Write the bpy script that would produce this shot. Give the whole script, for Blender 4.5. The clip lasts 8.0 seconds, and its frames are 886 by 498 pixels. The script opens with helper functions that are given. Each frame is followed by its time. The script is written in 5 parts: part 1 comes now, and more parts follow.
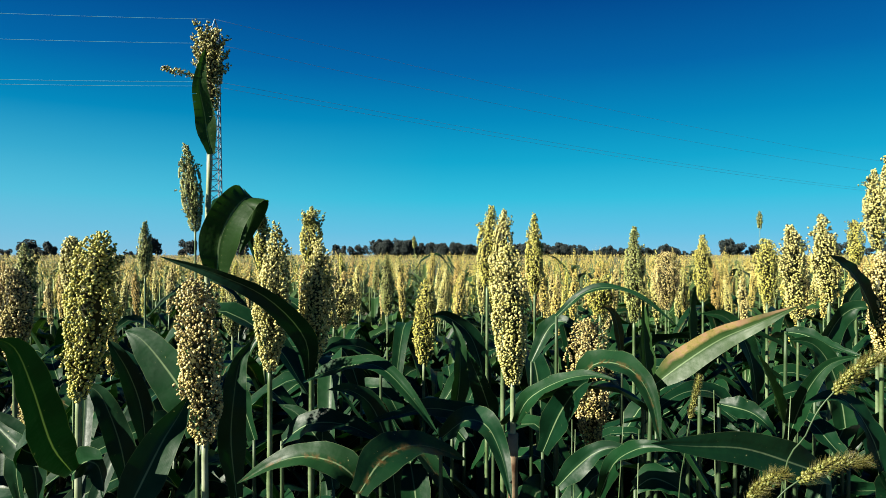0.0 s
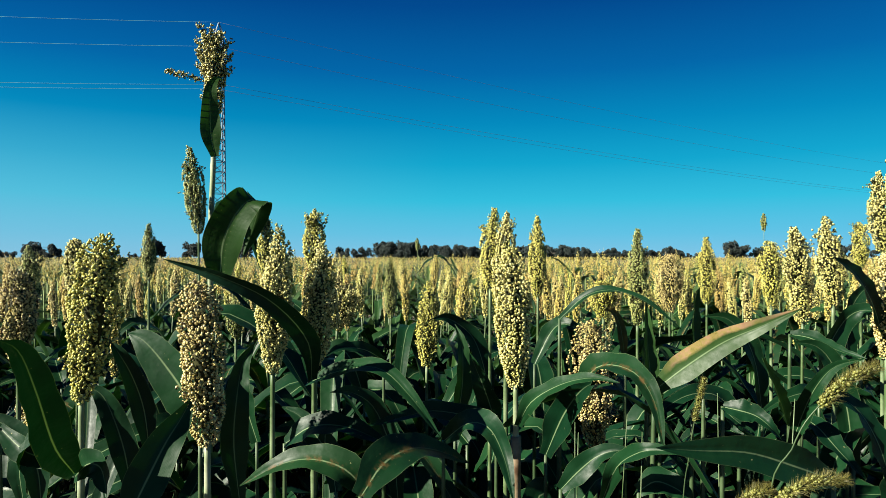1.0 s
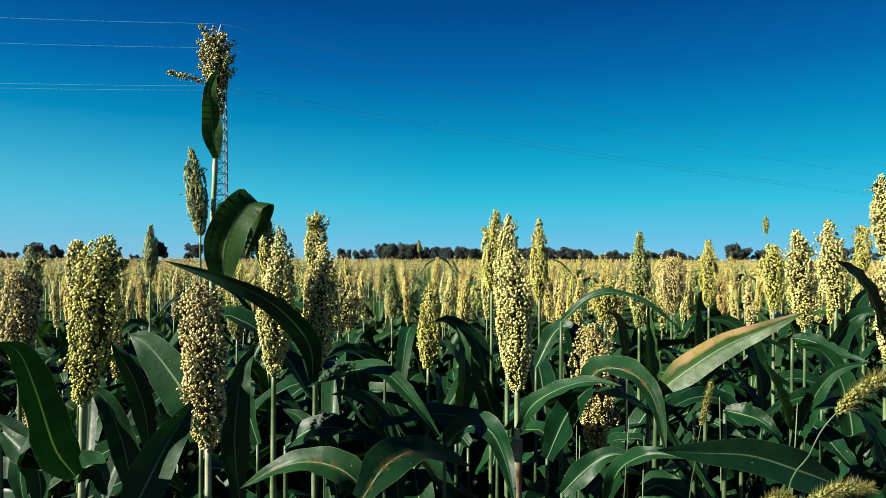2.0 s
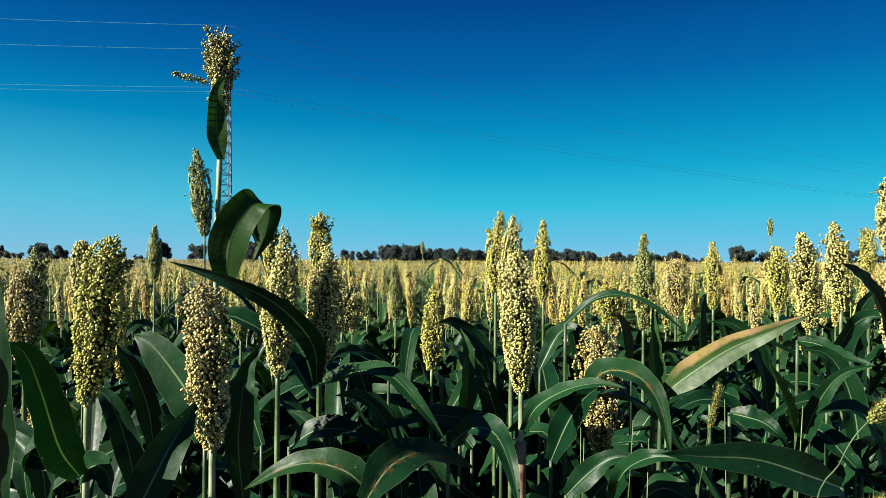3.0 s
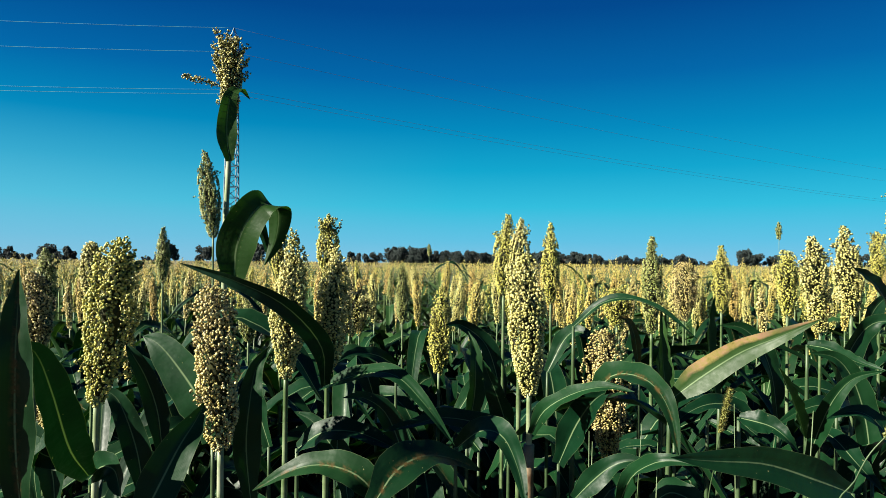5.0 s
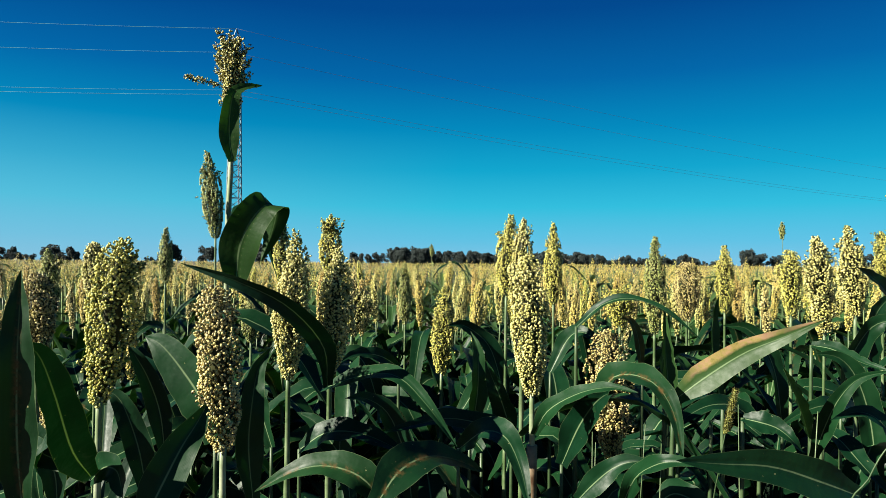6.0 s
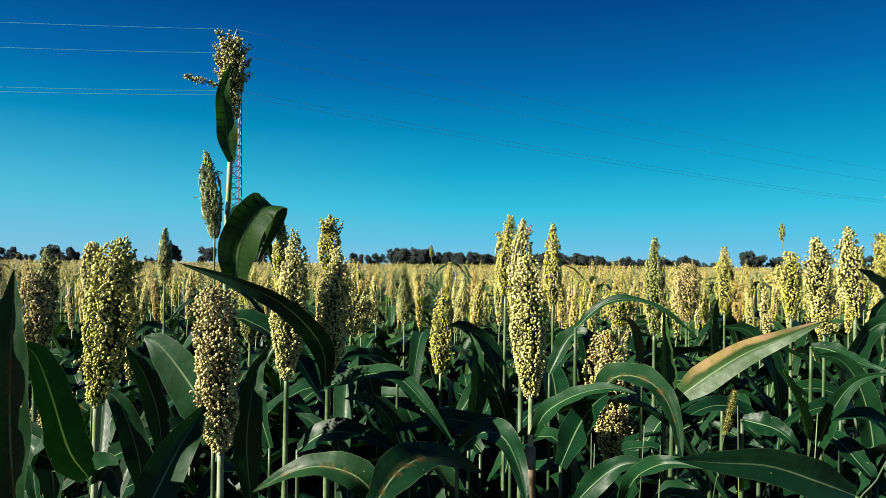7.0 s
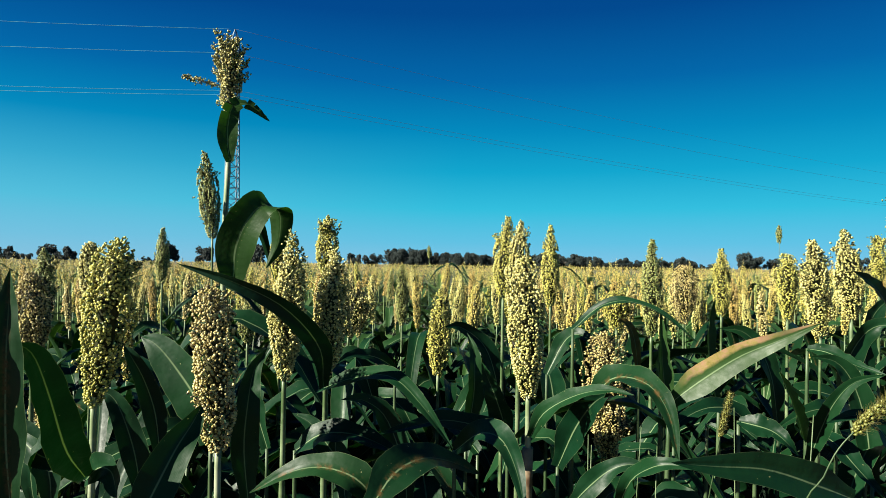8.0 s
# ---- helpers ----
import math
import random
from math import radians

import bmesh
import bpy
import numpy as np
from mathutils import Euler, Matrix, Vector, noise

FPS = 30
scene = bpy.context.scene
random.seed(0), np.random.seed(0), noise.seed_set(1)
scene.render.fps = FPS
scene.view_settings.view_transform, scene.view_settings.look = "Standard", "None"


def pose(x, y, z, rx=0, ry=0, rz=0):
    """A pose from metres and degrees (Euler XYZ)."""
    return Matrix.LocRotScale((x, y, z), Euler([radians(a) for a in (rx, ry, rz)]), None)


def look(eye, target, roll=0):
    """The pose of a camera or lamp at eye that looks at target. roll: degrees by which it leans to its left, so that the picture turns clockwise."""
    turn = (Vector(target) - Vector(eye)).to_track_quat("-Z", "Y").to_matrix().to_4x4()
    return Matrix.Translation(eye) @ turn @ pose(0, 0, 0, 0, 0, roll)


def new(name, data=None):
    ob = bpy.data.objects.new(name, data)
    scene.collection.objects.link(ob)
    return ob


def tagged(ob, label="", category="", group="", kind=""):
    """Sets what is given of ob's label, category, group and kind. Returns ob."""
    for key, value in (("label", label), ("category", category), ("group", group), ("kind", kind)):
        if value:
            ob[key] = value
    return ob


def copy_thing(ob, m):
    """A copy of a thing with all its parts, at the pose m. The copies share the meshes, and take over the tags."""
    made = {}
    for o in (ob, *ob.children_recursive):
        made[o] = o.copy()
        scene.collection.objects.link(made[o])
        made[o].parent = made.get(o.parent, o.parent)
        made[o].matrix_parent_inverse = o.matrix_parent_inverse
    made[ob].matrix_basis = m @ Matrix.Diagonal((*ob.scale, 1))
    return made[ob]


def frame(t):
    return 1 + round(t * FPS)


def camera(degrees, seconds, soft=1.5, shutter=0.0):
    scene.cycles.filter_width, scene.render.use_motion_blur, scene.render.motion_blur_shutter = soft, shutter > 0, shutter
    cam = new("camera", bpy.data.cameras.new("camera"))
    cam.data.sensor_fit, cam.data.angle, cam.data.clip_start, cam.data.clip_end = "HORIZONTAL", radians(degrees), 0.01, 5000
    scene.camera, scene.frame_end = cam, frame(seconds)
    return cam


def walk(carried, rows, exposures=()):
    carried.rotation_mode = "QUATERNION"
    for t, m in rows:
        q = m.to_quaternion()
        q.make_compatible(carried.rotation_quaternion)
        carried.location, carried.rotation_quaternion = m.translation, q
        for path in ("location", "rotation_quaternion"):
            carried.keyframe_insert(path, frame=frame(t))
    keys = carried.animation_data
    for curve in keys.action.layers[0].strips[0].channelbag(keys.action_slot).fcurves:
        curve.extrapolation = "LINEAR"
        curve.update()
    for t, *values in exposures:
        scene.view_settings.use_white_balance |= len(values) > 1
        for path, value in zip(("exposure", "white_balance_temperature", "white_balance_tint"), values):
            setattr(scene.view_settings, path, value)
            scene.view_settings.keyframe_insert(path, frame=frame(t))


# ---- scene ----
cam = camera(68, 8.0, soft=0.5)
PATH = [
    (0, (0.0000, 0.0000, 1.4500), (0.0000, 2.0005, 1.4689), 0.00),
    (0.5, (0.0010, -0.0002, 1.4500), (-0.0063, 1.9996, 1.4719), -0.20),
    (1, (0.0012, 0.0008, 1.4500), (-0.0092, 2.0002, 1.4759), 0.00),
    (1.5, (0.0014, 0.0018, 1.4510), (-0.0110, 2.0015, 1.4799), 0.10),
    (3, (-0.0004, 0.0031, 1.4510), (-0.0259, 2.0034, 1.4869), 0.30),
    (3.5, (-0.0014, 0.0033, 1.4510), (-0.0322, 2.0025, 1.4889), 0.40),
    (4, (-0.0026, 0.0025, 1.4510), (-0.0383, 2.0027, 1.4909), 0.40),
    (4.5, (-0.0036, 0.0027, 1.4510), (-0.0435, 2.0016, 1.4929), 0.50),
    (6, (-0.0040, 0.0058, 1.4510), (-0.0563, 2.0041, 1.4949), 0.50),
    (6.5, (-0.0036, 0.0078, 1.4510), (-0.0569, 2.0062, 1.4959), 0.50),
    (7, (-0.0024, 0.0086, 1.4500), (-0.0546, 2.0078, 1.4969), 0.60),
    (7.5, (-0.0026, 0.0076, 1.4520), (-0.0518, 2.0063, 1.4989), 0.70),
    (8, (-0.0028, 0.0066, 1.4510), (-0.0479, 2.0055, 1.4999), 0.80),
]
walk(cam, [(t, look(eye, target, roll)) for t, eye, target, roll in PATH])

# ---- sky, sun ----
SUN = Vector((-0.80, -0.36, 0.50)).normalized()
world = bpy.data.worlds.new("clear_sky")
scene.world = world
world.use_nodes = True
wt = world.node_tree
wt.nodes.clear()


def link(tree, a, b):
    tree.links.new(a, b)


def node(tree, kind, **values):
    n = tree.nodes.new(kind)
    for k, v in values.items():
        n.inputs[k.replace("_", " ")].default_value = v
    return n


def ramp(tree, factor, stops, easing="LINEAR"):
    r = tree.nodes.new("ShaderNodeValToRGB")
    r.color_ramp.interpolation = easing
    while len(r.color_ramp.elements) < len(stops):
        r.color_ramp.elements.new(0.5)
    for e, (p, c) in zip(r.color_ramp.elements, stops):
        e.position, e.color = p, (*c, 1)
    tree.links.new(factor, r.inputs[0])
    return r.outputs[0]


def mix(tree, fac, a, b, mode="MIX"):
    m = tree.nodes.new("ShaderNodeMix")
    m.data_type, m.blend_type = "RGBA", mode
    for sock, v in ((m.inputs[0], fac), (m.inputs[6], a), (m.inputs[7], b)):
        if isinstance(v, bpy.types.NodeSocket):
            tree.links.new(v, sock)
        else:
            sock.default_value = v if isinstance(v, (int, float)) else (*v, 1)
    return m.outputs[2]


sky = wt.nodes.new("ShaderNodeTexSky")
sky.sky_type, sky.sun_disc = "NISHITA", False
sky.sun_elevation = math.asin(SUN.z)
sky.sun_rotation = math.atan2(SUN.x, SUN.y)
sky.air_density, sky.dust_density, sky.ozone_density = 0.8, 0.3, 6.0
coord = wt.nodes.new("ShaderNodeTexCoord")
sep = wt.nodes.new("ShaderNodeSeparateXYZ")
link(wt, coord.outputs["Generated"], sep.inputs[0])
# deep polarised blue overhead, cyan lower down, pale haze at the horizon
depth = ramp(wt, sep.outputs[2], [(0.0, (0.0900, 0.2150, 0.3000)), (0.035, (0.0480, 0.2100, 0.2950)), (0.085, (0.0130, 0.2030, 0.2750)), (0.14, (0.0020, 0.1500, 0.2330)), (0.2, (0.0000, 0.0990, 0.1930)), (0.27, (0.0000, 0.0515, 0.1480)), (0.36, (0.0000, 0.0245, 0.1000)), (1.0, (0.0000, 0.0072, 0.0465))])
# haze brightens towards the sun's side
sunward = ramp(wt, sep.outputs[0], [(0.0, (0.75, 0.75, 0.75)), (0.5, (0, 0, 0))])
half = node(wt, "ShaderNodeMath")
half.operation = "MULTIPLY_ADD"
half.inputs[1].default_value, half.inputs[2].default_value = 0.5, 0.5
link(wt, sep.outputs[0], half.inputs[0])
link(wt, half.outputs[0], sunward.node.inputs[0])
low = ramp(wt, sep.outputs[2], [(0.0, (1, 1, 1)), (0.06, (0.7, 0.7, 0.7)), (0.2, (0, 0, 0))])
depth = mix(wt, mix(wt, 1.0, sunward, low, "MULTIPLY"), depth, (0.1065, 0.2091, 0.2674))
tone = mix(wt, 0.004, depth, mix(wt, 1.0, sky.outputs[0], (0.1, 0.5, 0.9), "MULTIPLY"))
bg = node(wt, "ShaderNodeBackground", Strength=0.66)
link(wt, tone, bg.inputs[0])
wo = wt.nodes.new("ShaderNodeOutputWorld")
link(wt, bg.outputs[0], wo.inputs[0])

sun = new("sun", bpy.data.lights.new("sun", "SUN"))
sun.data.energy, sun.data.angle, sun.data.color = 5.0, radians(0.53), (1.0, 0.95, 0.80)
sun.matrix_world = look(SUN * 50, (0, 0, 0))
scene.view_settings.exposure = 1.9


# ---- materials ----
def material(name):
    m = bpy.data.materials.new(name)
    m.use_nodes = True
    t = m.node_tree
    return m, t, t.nodes["Principled BSDF"]


def noise_tex(t, scale, detail=3.0, vector=None, rough=0.5):
    n = node(t, "ShaderNodeTexNoise", Scale=scale, Detail=detail, Roughness=rough)
    if vector is not None:
        t.links.new(vector, n.inputs["Vector"])
    return n.outputs["Fac"]


def objcoord(t):
    return t.nodes.new("ShaderNodeTexCoord").outputs["Object"]


def bump(t, height, strength, distance, bsdf):
    b = node(t, "ShaderNodeBump", Strength=strength, Distance=distance)
    t.links.new(height, b.inputs["Height"])
    t.links.new(b.outputs[0], bsdf.inputs["Normal"])


def grain_material(name, pale, mid, green, lean=0.0):
    """Seeds: cream to yellow-green, each one its own tone, some still green, with a dark eye where the husk held them."""
    m, t, p = material(name)
    isl = t.nodes.new("ShaderNodeNewGeometry").outputs["Random Per Island"]
    tone = ramp(t, isl, [(0.0, green), (0.06 + lean, green), (0.22 + lean, mid), (0.7, pale), (1.0, pale)])
    blot = ramp(t, noise_tex(t, 28, 2, objcoord(t)), [(0.36, (0.74, 0.76, 0.55)), (0.6, (1, 1, 1))])
    spot = ramp(t, noise_tex(t, 420, 2, objcoord(t)), [(0.3, (0.5, 0.42, 0.25)), (0.5, (1, 1, 1))])
    c = mix(t, 1.0, tone, blot, "MULTIPLY")
    c = mix(t, 0.55, c, spot, "MULTIPLY")
    t.links.new(c, p.inputs["Base Color"])
    p.inputs["Roughness"].default_value = 0.38
    return m


GRAIN_CREAM = grain_material("seed_cream", (0.50, 0.455, 0.185), (0.36, 0.325, 0.10), (0.075, 0.095, 0.02))
GRAIN_YELLOW = grain_material("seed_yellow_green", (0.47, 0.43, 0.11), (0.33, 0.315, 0.06), (0.07, 0.095, 0.016), 0.04)
GRAIN_TAN = grain_material("seed_tan", (0.50, 0.42, 0.19), (0.33, 0.265, 0.09), (0.07, 0.055, 0.018))
GRAIN_GREEN = grain_material("seed_green", (0.30, 0.31, 0.11), (0.20, 0.225, 0.06), (0.065, 0.10, 0.022), 0.1)
GRAIN_FIELD = grain_material("seed_field", (0.47, 0.38, 0.115), (0.37, 0.295, 0.078), (0.12, 0.11, 0.027), 0.06)
GRAIN_RIPE = grain_material("seed_ripe_gold", (0.43, 0.31, 0.10), (0.32, 0.225, 0.062), (0.12, 0.09, 0.025), 0.06)


def leaf_material(name, dark, lit, dry=0.0, rust=0.0, glow=0.07, even=0.0):
    """Blade: green with a pale midrib, fine veins along it, faint blotches; light shines through."""
    m, t, p = material(name)
    uv = t.nodes.new("ShaderNodeUVMap").outputs[0]
    s = t.nodes.new("ShaderNodeSeparateXYZ")
    t.links.new(uv, s.inputs[0])
    rnd = t.nodes.new("ShaderNodeObjectInfo").outputs["Random"]
    base = mix(t, rnd, dark, lit)
    cloud = ramp(t, noise_tex(t, 22, 3, objcoord(t)), [(0.3, (0.62, 0.72, 0.62)), (0.7, (1.15, 1.1, 1.0))])
    base = mix(t, 1.0 - even, base, cloud, "MULTIPLY")
    # veins run along the blade
    vm = node(t, "ShaderNodeMapping")
    vm.inputs["Scale"].default_value = (60, 0.7, 1)
    t.links.new(uv, vm.inputs[0])
    vein = noise_tex(t, 1.0, 2, vm.outputs[0])
    base = mix(t, 0.2, base, ramp(t, vein, [(0.35, (0.7, 0.75, 0.7)), (0.65, (1.25, 1.2, 1.1))]), "MULTIPLY")
    # pale midrib
    rib = ramp(t, s.outputs[0], [(0.470, (0, 0, 0)), (0.49, (1, 1, 1)), (0.51, (1, 1, 1)), (0.530, (0, 0, 0))])
    fade = ramp(t, s.outputs[1], [(0.0, (1, 1, 1)), (0.35, (0.75, 0.75, 0.75)), (0.8, (0.22, 0.22, 0.22)), (1.0, (0.1, 0.1, 0.1))])
    base = mix(t, mix(t, 1.0, rib, fade, "MULTIPLY"), base, (0.13, 0.18, 0.09))
    # pale margin
    edge = ramp(t, s.outputs[0], [(0.0, (0.5, 0.5, 0.5)), (0.015, (0, 0, 0)), (0.985, (0, 0, 0)), (1.0, (0.5, 0.5, 0.5))])
    base = mix(t, edge, base, (0.12, 0.16, 0.07))
    speck = ramp(t, noise_tex(t, 160, 2, objcoord(t)), [(0.74, (0, 0, 0)), (0.80, (0.6, 0.6, 0.6))])
    base = mix(t, speck, base, (0.30, 0.27, 0.13))
    if rust:
        near = ramp(t, s.outputs[0], [(0.36, (0, 0, 0)), (0.48, (1, 1, 1)), (0.52, (1, 1, 1)), (0.66, (0, 0, 0))])
        spots = ramp(t, noise_tex(t, 70, 4, objcoord(t), 0.7), [(0.54 - 0.06 * rust, (0, 0, 0)), (0.62, (1, 1, 1))])
        base = mix(t, mix(t, 1.0, near, spots, "MULTIPLY"), base, (0.065, 0.040, 0.014))
    if dry:
        wob = node(t, "ShaderNodeMath")
        wob.operation = "ADD"
        flip = node(t, "ShaderNodeMath")
        flip.operation = "SUBTRACT"
        flip.inputs[0].default_value = 1.0
        t.links.new(s.outputs[0], flip.inputs[1])
        t.links.new(flip.outputs[0], wob.inputs[0])
        w2 = node(t, "ShaderNodeMath")
        w2.operation = "MULTIPLY"
        t.links.new(noise_tex(t, 26, 5, objcoord(t), 0.65), w2.inputs[0])
        w2.inputs[1].default_value = 0.42
        t.links.new(w2.outputs[0], wob.inputs[1])
        gone = ramp(t, wob.outputs[0], [(0.86, (0, 0, 0)), (0.98, (1, 1, 1))])
        straw = ramp(t, noise_tex(t, 38, 5, objcoord(t), 0.7), [(0.3, (0.078, 0.070, 0.016)), (0.42, (0.164, 0.129, 0.043)), (0.52, (0.211, 0.129, 0.074)), (0.62, (0.195, 0.101, 0.066)), (0.7, (0.086, 0.039, 0.023))])
        along = ramp(t, s.outputs[1], [(0.12, (0, 0, 0)), (0.3, (1, 1, 1)), (0.62, (1, 1, 1)), (0.8, (0.3, 0.3, 0.3)), (1.0, (1, 1, 1))])
        base = mix(t, mix(t, 1.0, gone, along, "MULTIPLY"), base, straw)
    t.links.new(base, p.inputs["Base Color"])
    wax = ramp(t, noise_tex(t, 35, 4, objcoord(t), 0.7), [(0.3, (0.36, 0.36, 0.36)), (0.7, (0.52, 0.52, 0.52))])
    t.links.new(wax, p.inputs["Roughness"])
    p.inputs["Specular IOR Level"].default_value = 0.13
    fine = node(t, "ShaderNodeBump", Strength=0.07, Distance=0.001)
    t.links.new(vein, fine.inputs["Height"])
    pucker = node(t, "ShaderNodeBump", Strength=0.35, Distance=0.003)
    t.links.new(noise_tex(t, 48, 2, objcoord(t)), pucker.inputs["Height"])
    t.links.new(fine.outputs[0], pucker.inputs["Normal"])
    t.links.new(pucker.outputs[0], p.inputs["Normal"])
    tr = node(t, "ShaderNodeBsdfTranslucent")
    t.links.new(mix(t, 1.0, base, (1.5, 2.0, 0.5), "MULTIPLY"), tr.inputs[0])
    ms = node(t, "ShaderNodeMixShader", Fac=glow)
    out = t.nodes["Material Output"]
    t.links.new(p.outputs[0], ms.inputs[1])
    t.links.new(tr.outputs[0], ms.inputs[2])
    t.links.new(ms.outputs[0], out.inputs[0])
    return m


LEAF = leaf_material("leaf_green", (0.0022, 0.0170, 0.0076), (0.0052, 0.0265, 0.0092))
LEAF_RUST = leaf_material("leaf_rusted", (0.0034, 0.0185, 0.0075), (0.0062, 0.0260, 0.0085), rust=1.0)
# lighter copy of the leaf green: the backlit look is in its colour
LEAF_TOP = leaf_material("leaf_backlit_green", (0.014, 0.040, 0.009), (0.014, 0.040, 0.009), glow=0.3, even=0.7)
LEAF_DRY = leaf_material("leaf_half_dry", (0.0176, 0.0416, 0.0112), (0.0208, 0.0448, 0.0120), dry=1.0, glow=0.15)
LEAF_STRAW = leaf_material("leaf_withered", (0.10, 0.065, 0.023), (0.13, 0.09, 0.03), glow=0.15)
# lighter green whose tone stands for sunlit blades, mostly in the rows behind
LEAF_LIT = leaf_material("leaf_light_green", (0.011, 0.037, 0.013), (0.026, 0.062, 0.018))


def stalk_material(name, a, b, wax, gloss=0.4):
    m, t, p = material(name)
    oc = objcoord(t)
    mp = node(t, "ShaderNodeMapping")
    mp.inputs["Scale"].default_value = (160, 160, 9)
    t.links.new(oc, mp.inputs[0])
    streak = noise_tex(t, 1.0, 3, mp.outputs[0])
    c = mix(t, ramp(t, streak, [(0.3, (0, 0, 0)), (0.7, (1, 1, 1))]), a, b)
    bloom = ramp(t, noise_tex(t, 14, 4, oc, 0.7), [(0.42, (0, 0, 0)), (0.66, (1, 1, 1))])
    c = mix(t, bloom, c, wax)
    t.links.new(c, p.inputs["Base Color"])
    p.inputs["Roughness"].default_value = 0.5
    p.inputs["Specular IOR Level"].default_value = gloss
    bump(t, streak, 0.2, 0.001, p)
    return m


STALK = stalk_material("stalk_waxy_green", (0.0272, 0.0544, 0.0136), (0.0510, 0.0850, 0.0272), (0.1292, 0.1700, 0.0884))
STALK_PALE = stalk_material("stalk_pale_waxy", (0.1020, 0.1360, 0.0612), (0.1428, 0.1836, 0.0884), (0.2448, 0.2720, 0.1836))
STALK_BROWN = stalk_material("stalk_brown_sheath", (0.045, 0.022, 0.010), (0.10, 0.050, 0.022), (0.20, 0.15, 0.09))
# husks and rachis are near-black: shade between seeds is in their colour
HUSK = stalk_material("seed_husk_shade_olive", (0.020, 0.019, 0.006), (0.036, 0.031, 0.010), (0.055, 0.048, 0.018), 0.2)
HUSK_BROWN = stalk_material("seed_husk_shade_brown", (0.024, 0.014, 0.006), (0.045, 0.027, 0.012), (0.07, 0.048, 0.024), 0.2)
RACHIS = stalk_material("rachis_shade_green", (0.0122, 0.0150, 0.0041), (0.0238, 0.0258, 0.0068), (0.0340, 0.0340, 0.0109), 0.15)
SHEATH = stalk_material("leaf_sheath_green", (0.0150, 0.0340, 0.0109), (0.0272, 0.0544, 0.0170), (0.0476, 0.0748, 0.0306))


def plain(name, a, b, scale, rough=0.8, metal=0.0, relief=0.0):
    m, t, p = material(name)
    oc = objcoord(t)
    n = noise_tex(t, scale, 4, oc, 0.65)
    c = mix(t, ramp(t, n, [(0.3, (0, 0, 0)), (0.7, (1, 1, 1))]), a, b)
    big = ramp(t, noise_tex(t, scale * 0.13, 2, oc), [(0.3, (0.7, 0.7, 0.7)), (0.7, (1.15, 1.15, 1.15))])
    t.links.new(mix(t, 1.0, c, big, "MULTIPLY"), p.inputs["Base Color"])
    p.inputs["Roughness"].default_value, p.inputs["Metallic"].default_value = rough, metal
    if relief:
        bump(t, n, 0.6, relief, p)
    return m


SOIL = plain("soil_dry_loam", (0.0340, 0.0258, 0.0163), (0.0748, 0.0578, 0.0374), 9.0, 0.95, relief=0.02)
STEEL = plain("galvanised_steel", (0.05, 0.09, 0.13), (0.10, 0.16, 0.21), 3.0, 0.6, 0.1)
# one wire in two tones: sun glint painted pale blue, unlit run dark
CABLE_SUNLIT = plain("cable_glint_blue", (0.07, 0.26, 0.36), (0.11, 0.34, 0.44), 2.0, 0.5, 0.0)
CABLE_UNLIT = plain("cable_unlit_dark", (0.05, 0.06, 0.07), (0.08, 0.09, 0.1), 2.0, 0.6, 0.1)
PORCELAIN = plain("insulator_glaze", (0.10, 0.05, 0.03), (0.14, 0.08, 0.05), 30.0, 0.2)
BARK = plain("bark_grey", (0.06, 0.05, 0.04), (0.12, 0.10, 0.08), 3.0, 0.95)


def island_tint(name, stops, rough, through_light=0.0):
    m, t, p = material(name)
    isl = t.nodes.new("ShaderNodeNewGeometry").outputs["Random Per Island"]
    c = ramp(t, isl, stops)
    t.links.new(c, p.inputs["Base Color"])
    p.inputs["Roughness"].default_value = rough
    if through_light:
        tr = node(t, "ShaderNodeBsdfTranslucent")
        t.links.new(c, tr.inputs[0])
        ms = node(t, "ShaderNodeMixShader", Fac=through_light)
        t.links.new(p.outputs[0], ms.inputs[1])
        t.links.new(tr.outputs[0], ms.inputs[2])
        t.links.new(ms.outputs[0], t.nodes["Material Output"].inputs[0])
    return m


CROWN = island_tint("tree_foliage", [(0, (0.004, 0.010, 0.010)), (0.6, (0.006, 0.014, 0.012)), (1, (0.010, 0.019, 0.014))], 0.9)
FIELD_LEAF = island_tint("field_leaf", [(0, (0.015, 0.042, 0.014)), (0.6, (0.03, 0.066, 0.019)), (1, (0.07, 0.11, 0.03))], 0.45, 0.25)
FIELD_STALK = island_tint("field_stalk", [(0, (0.0816, 0.1292, 0.0408)), (1, (0.1768, 0.2176, 0.0816))], 0.5)
BRISTLE = island_tint("foxtail_bristle", [(0, (0.0816, 0.0816, 0.0136)), (0.6, (0.1428, 0.1292, 0.0272)), (1, (0.2040, 0.1836, 0.0476))], 0.5, 0.4)
FOXSEED = island_tint("foxtail_seed", [(0, (0.0680, 0.0816, 0.0136)), (1, (0.1768, 0.1700, 0.0340))], 0.5)


# ---- mesh helpers ----
def mesh_of(name, verts, faces, mats, uvs=None, mat_ids=None, smooth=True):
    me = bpy.data.meshes.new(name)
    me.from_pydata([tuple(v) for v in verts], [], faces)
    for m in mats:
        me.materials.append(m)
    if mat_ids is not None:
        me.polygons.foreach_set("material_index", mat_ids)
    if smooth:
        me.polygons.foreach_set("use_smooth", [True] * len(me.polygons))
    if uvs is not None:
        layer = me.uv_layers.new(name="UVMap")
        loops = np.empty(len(me.loops), dtype=np.int32)
        me.loops.foreach_get("vertex_index", loops)
        layer.data.foreach_set("uv", np.asarray(uvs, dtype=np.float32)[loops].ravel())
    me.update()
    return me


def part(name, me, parent, label=""):
    ob = new(name, me)
    ob.parent = parent
    return tagged(ob, label)


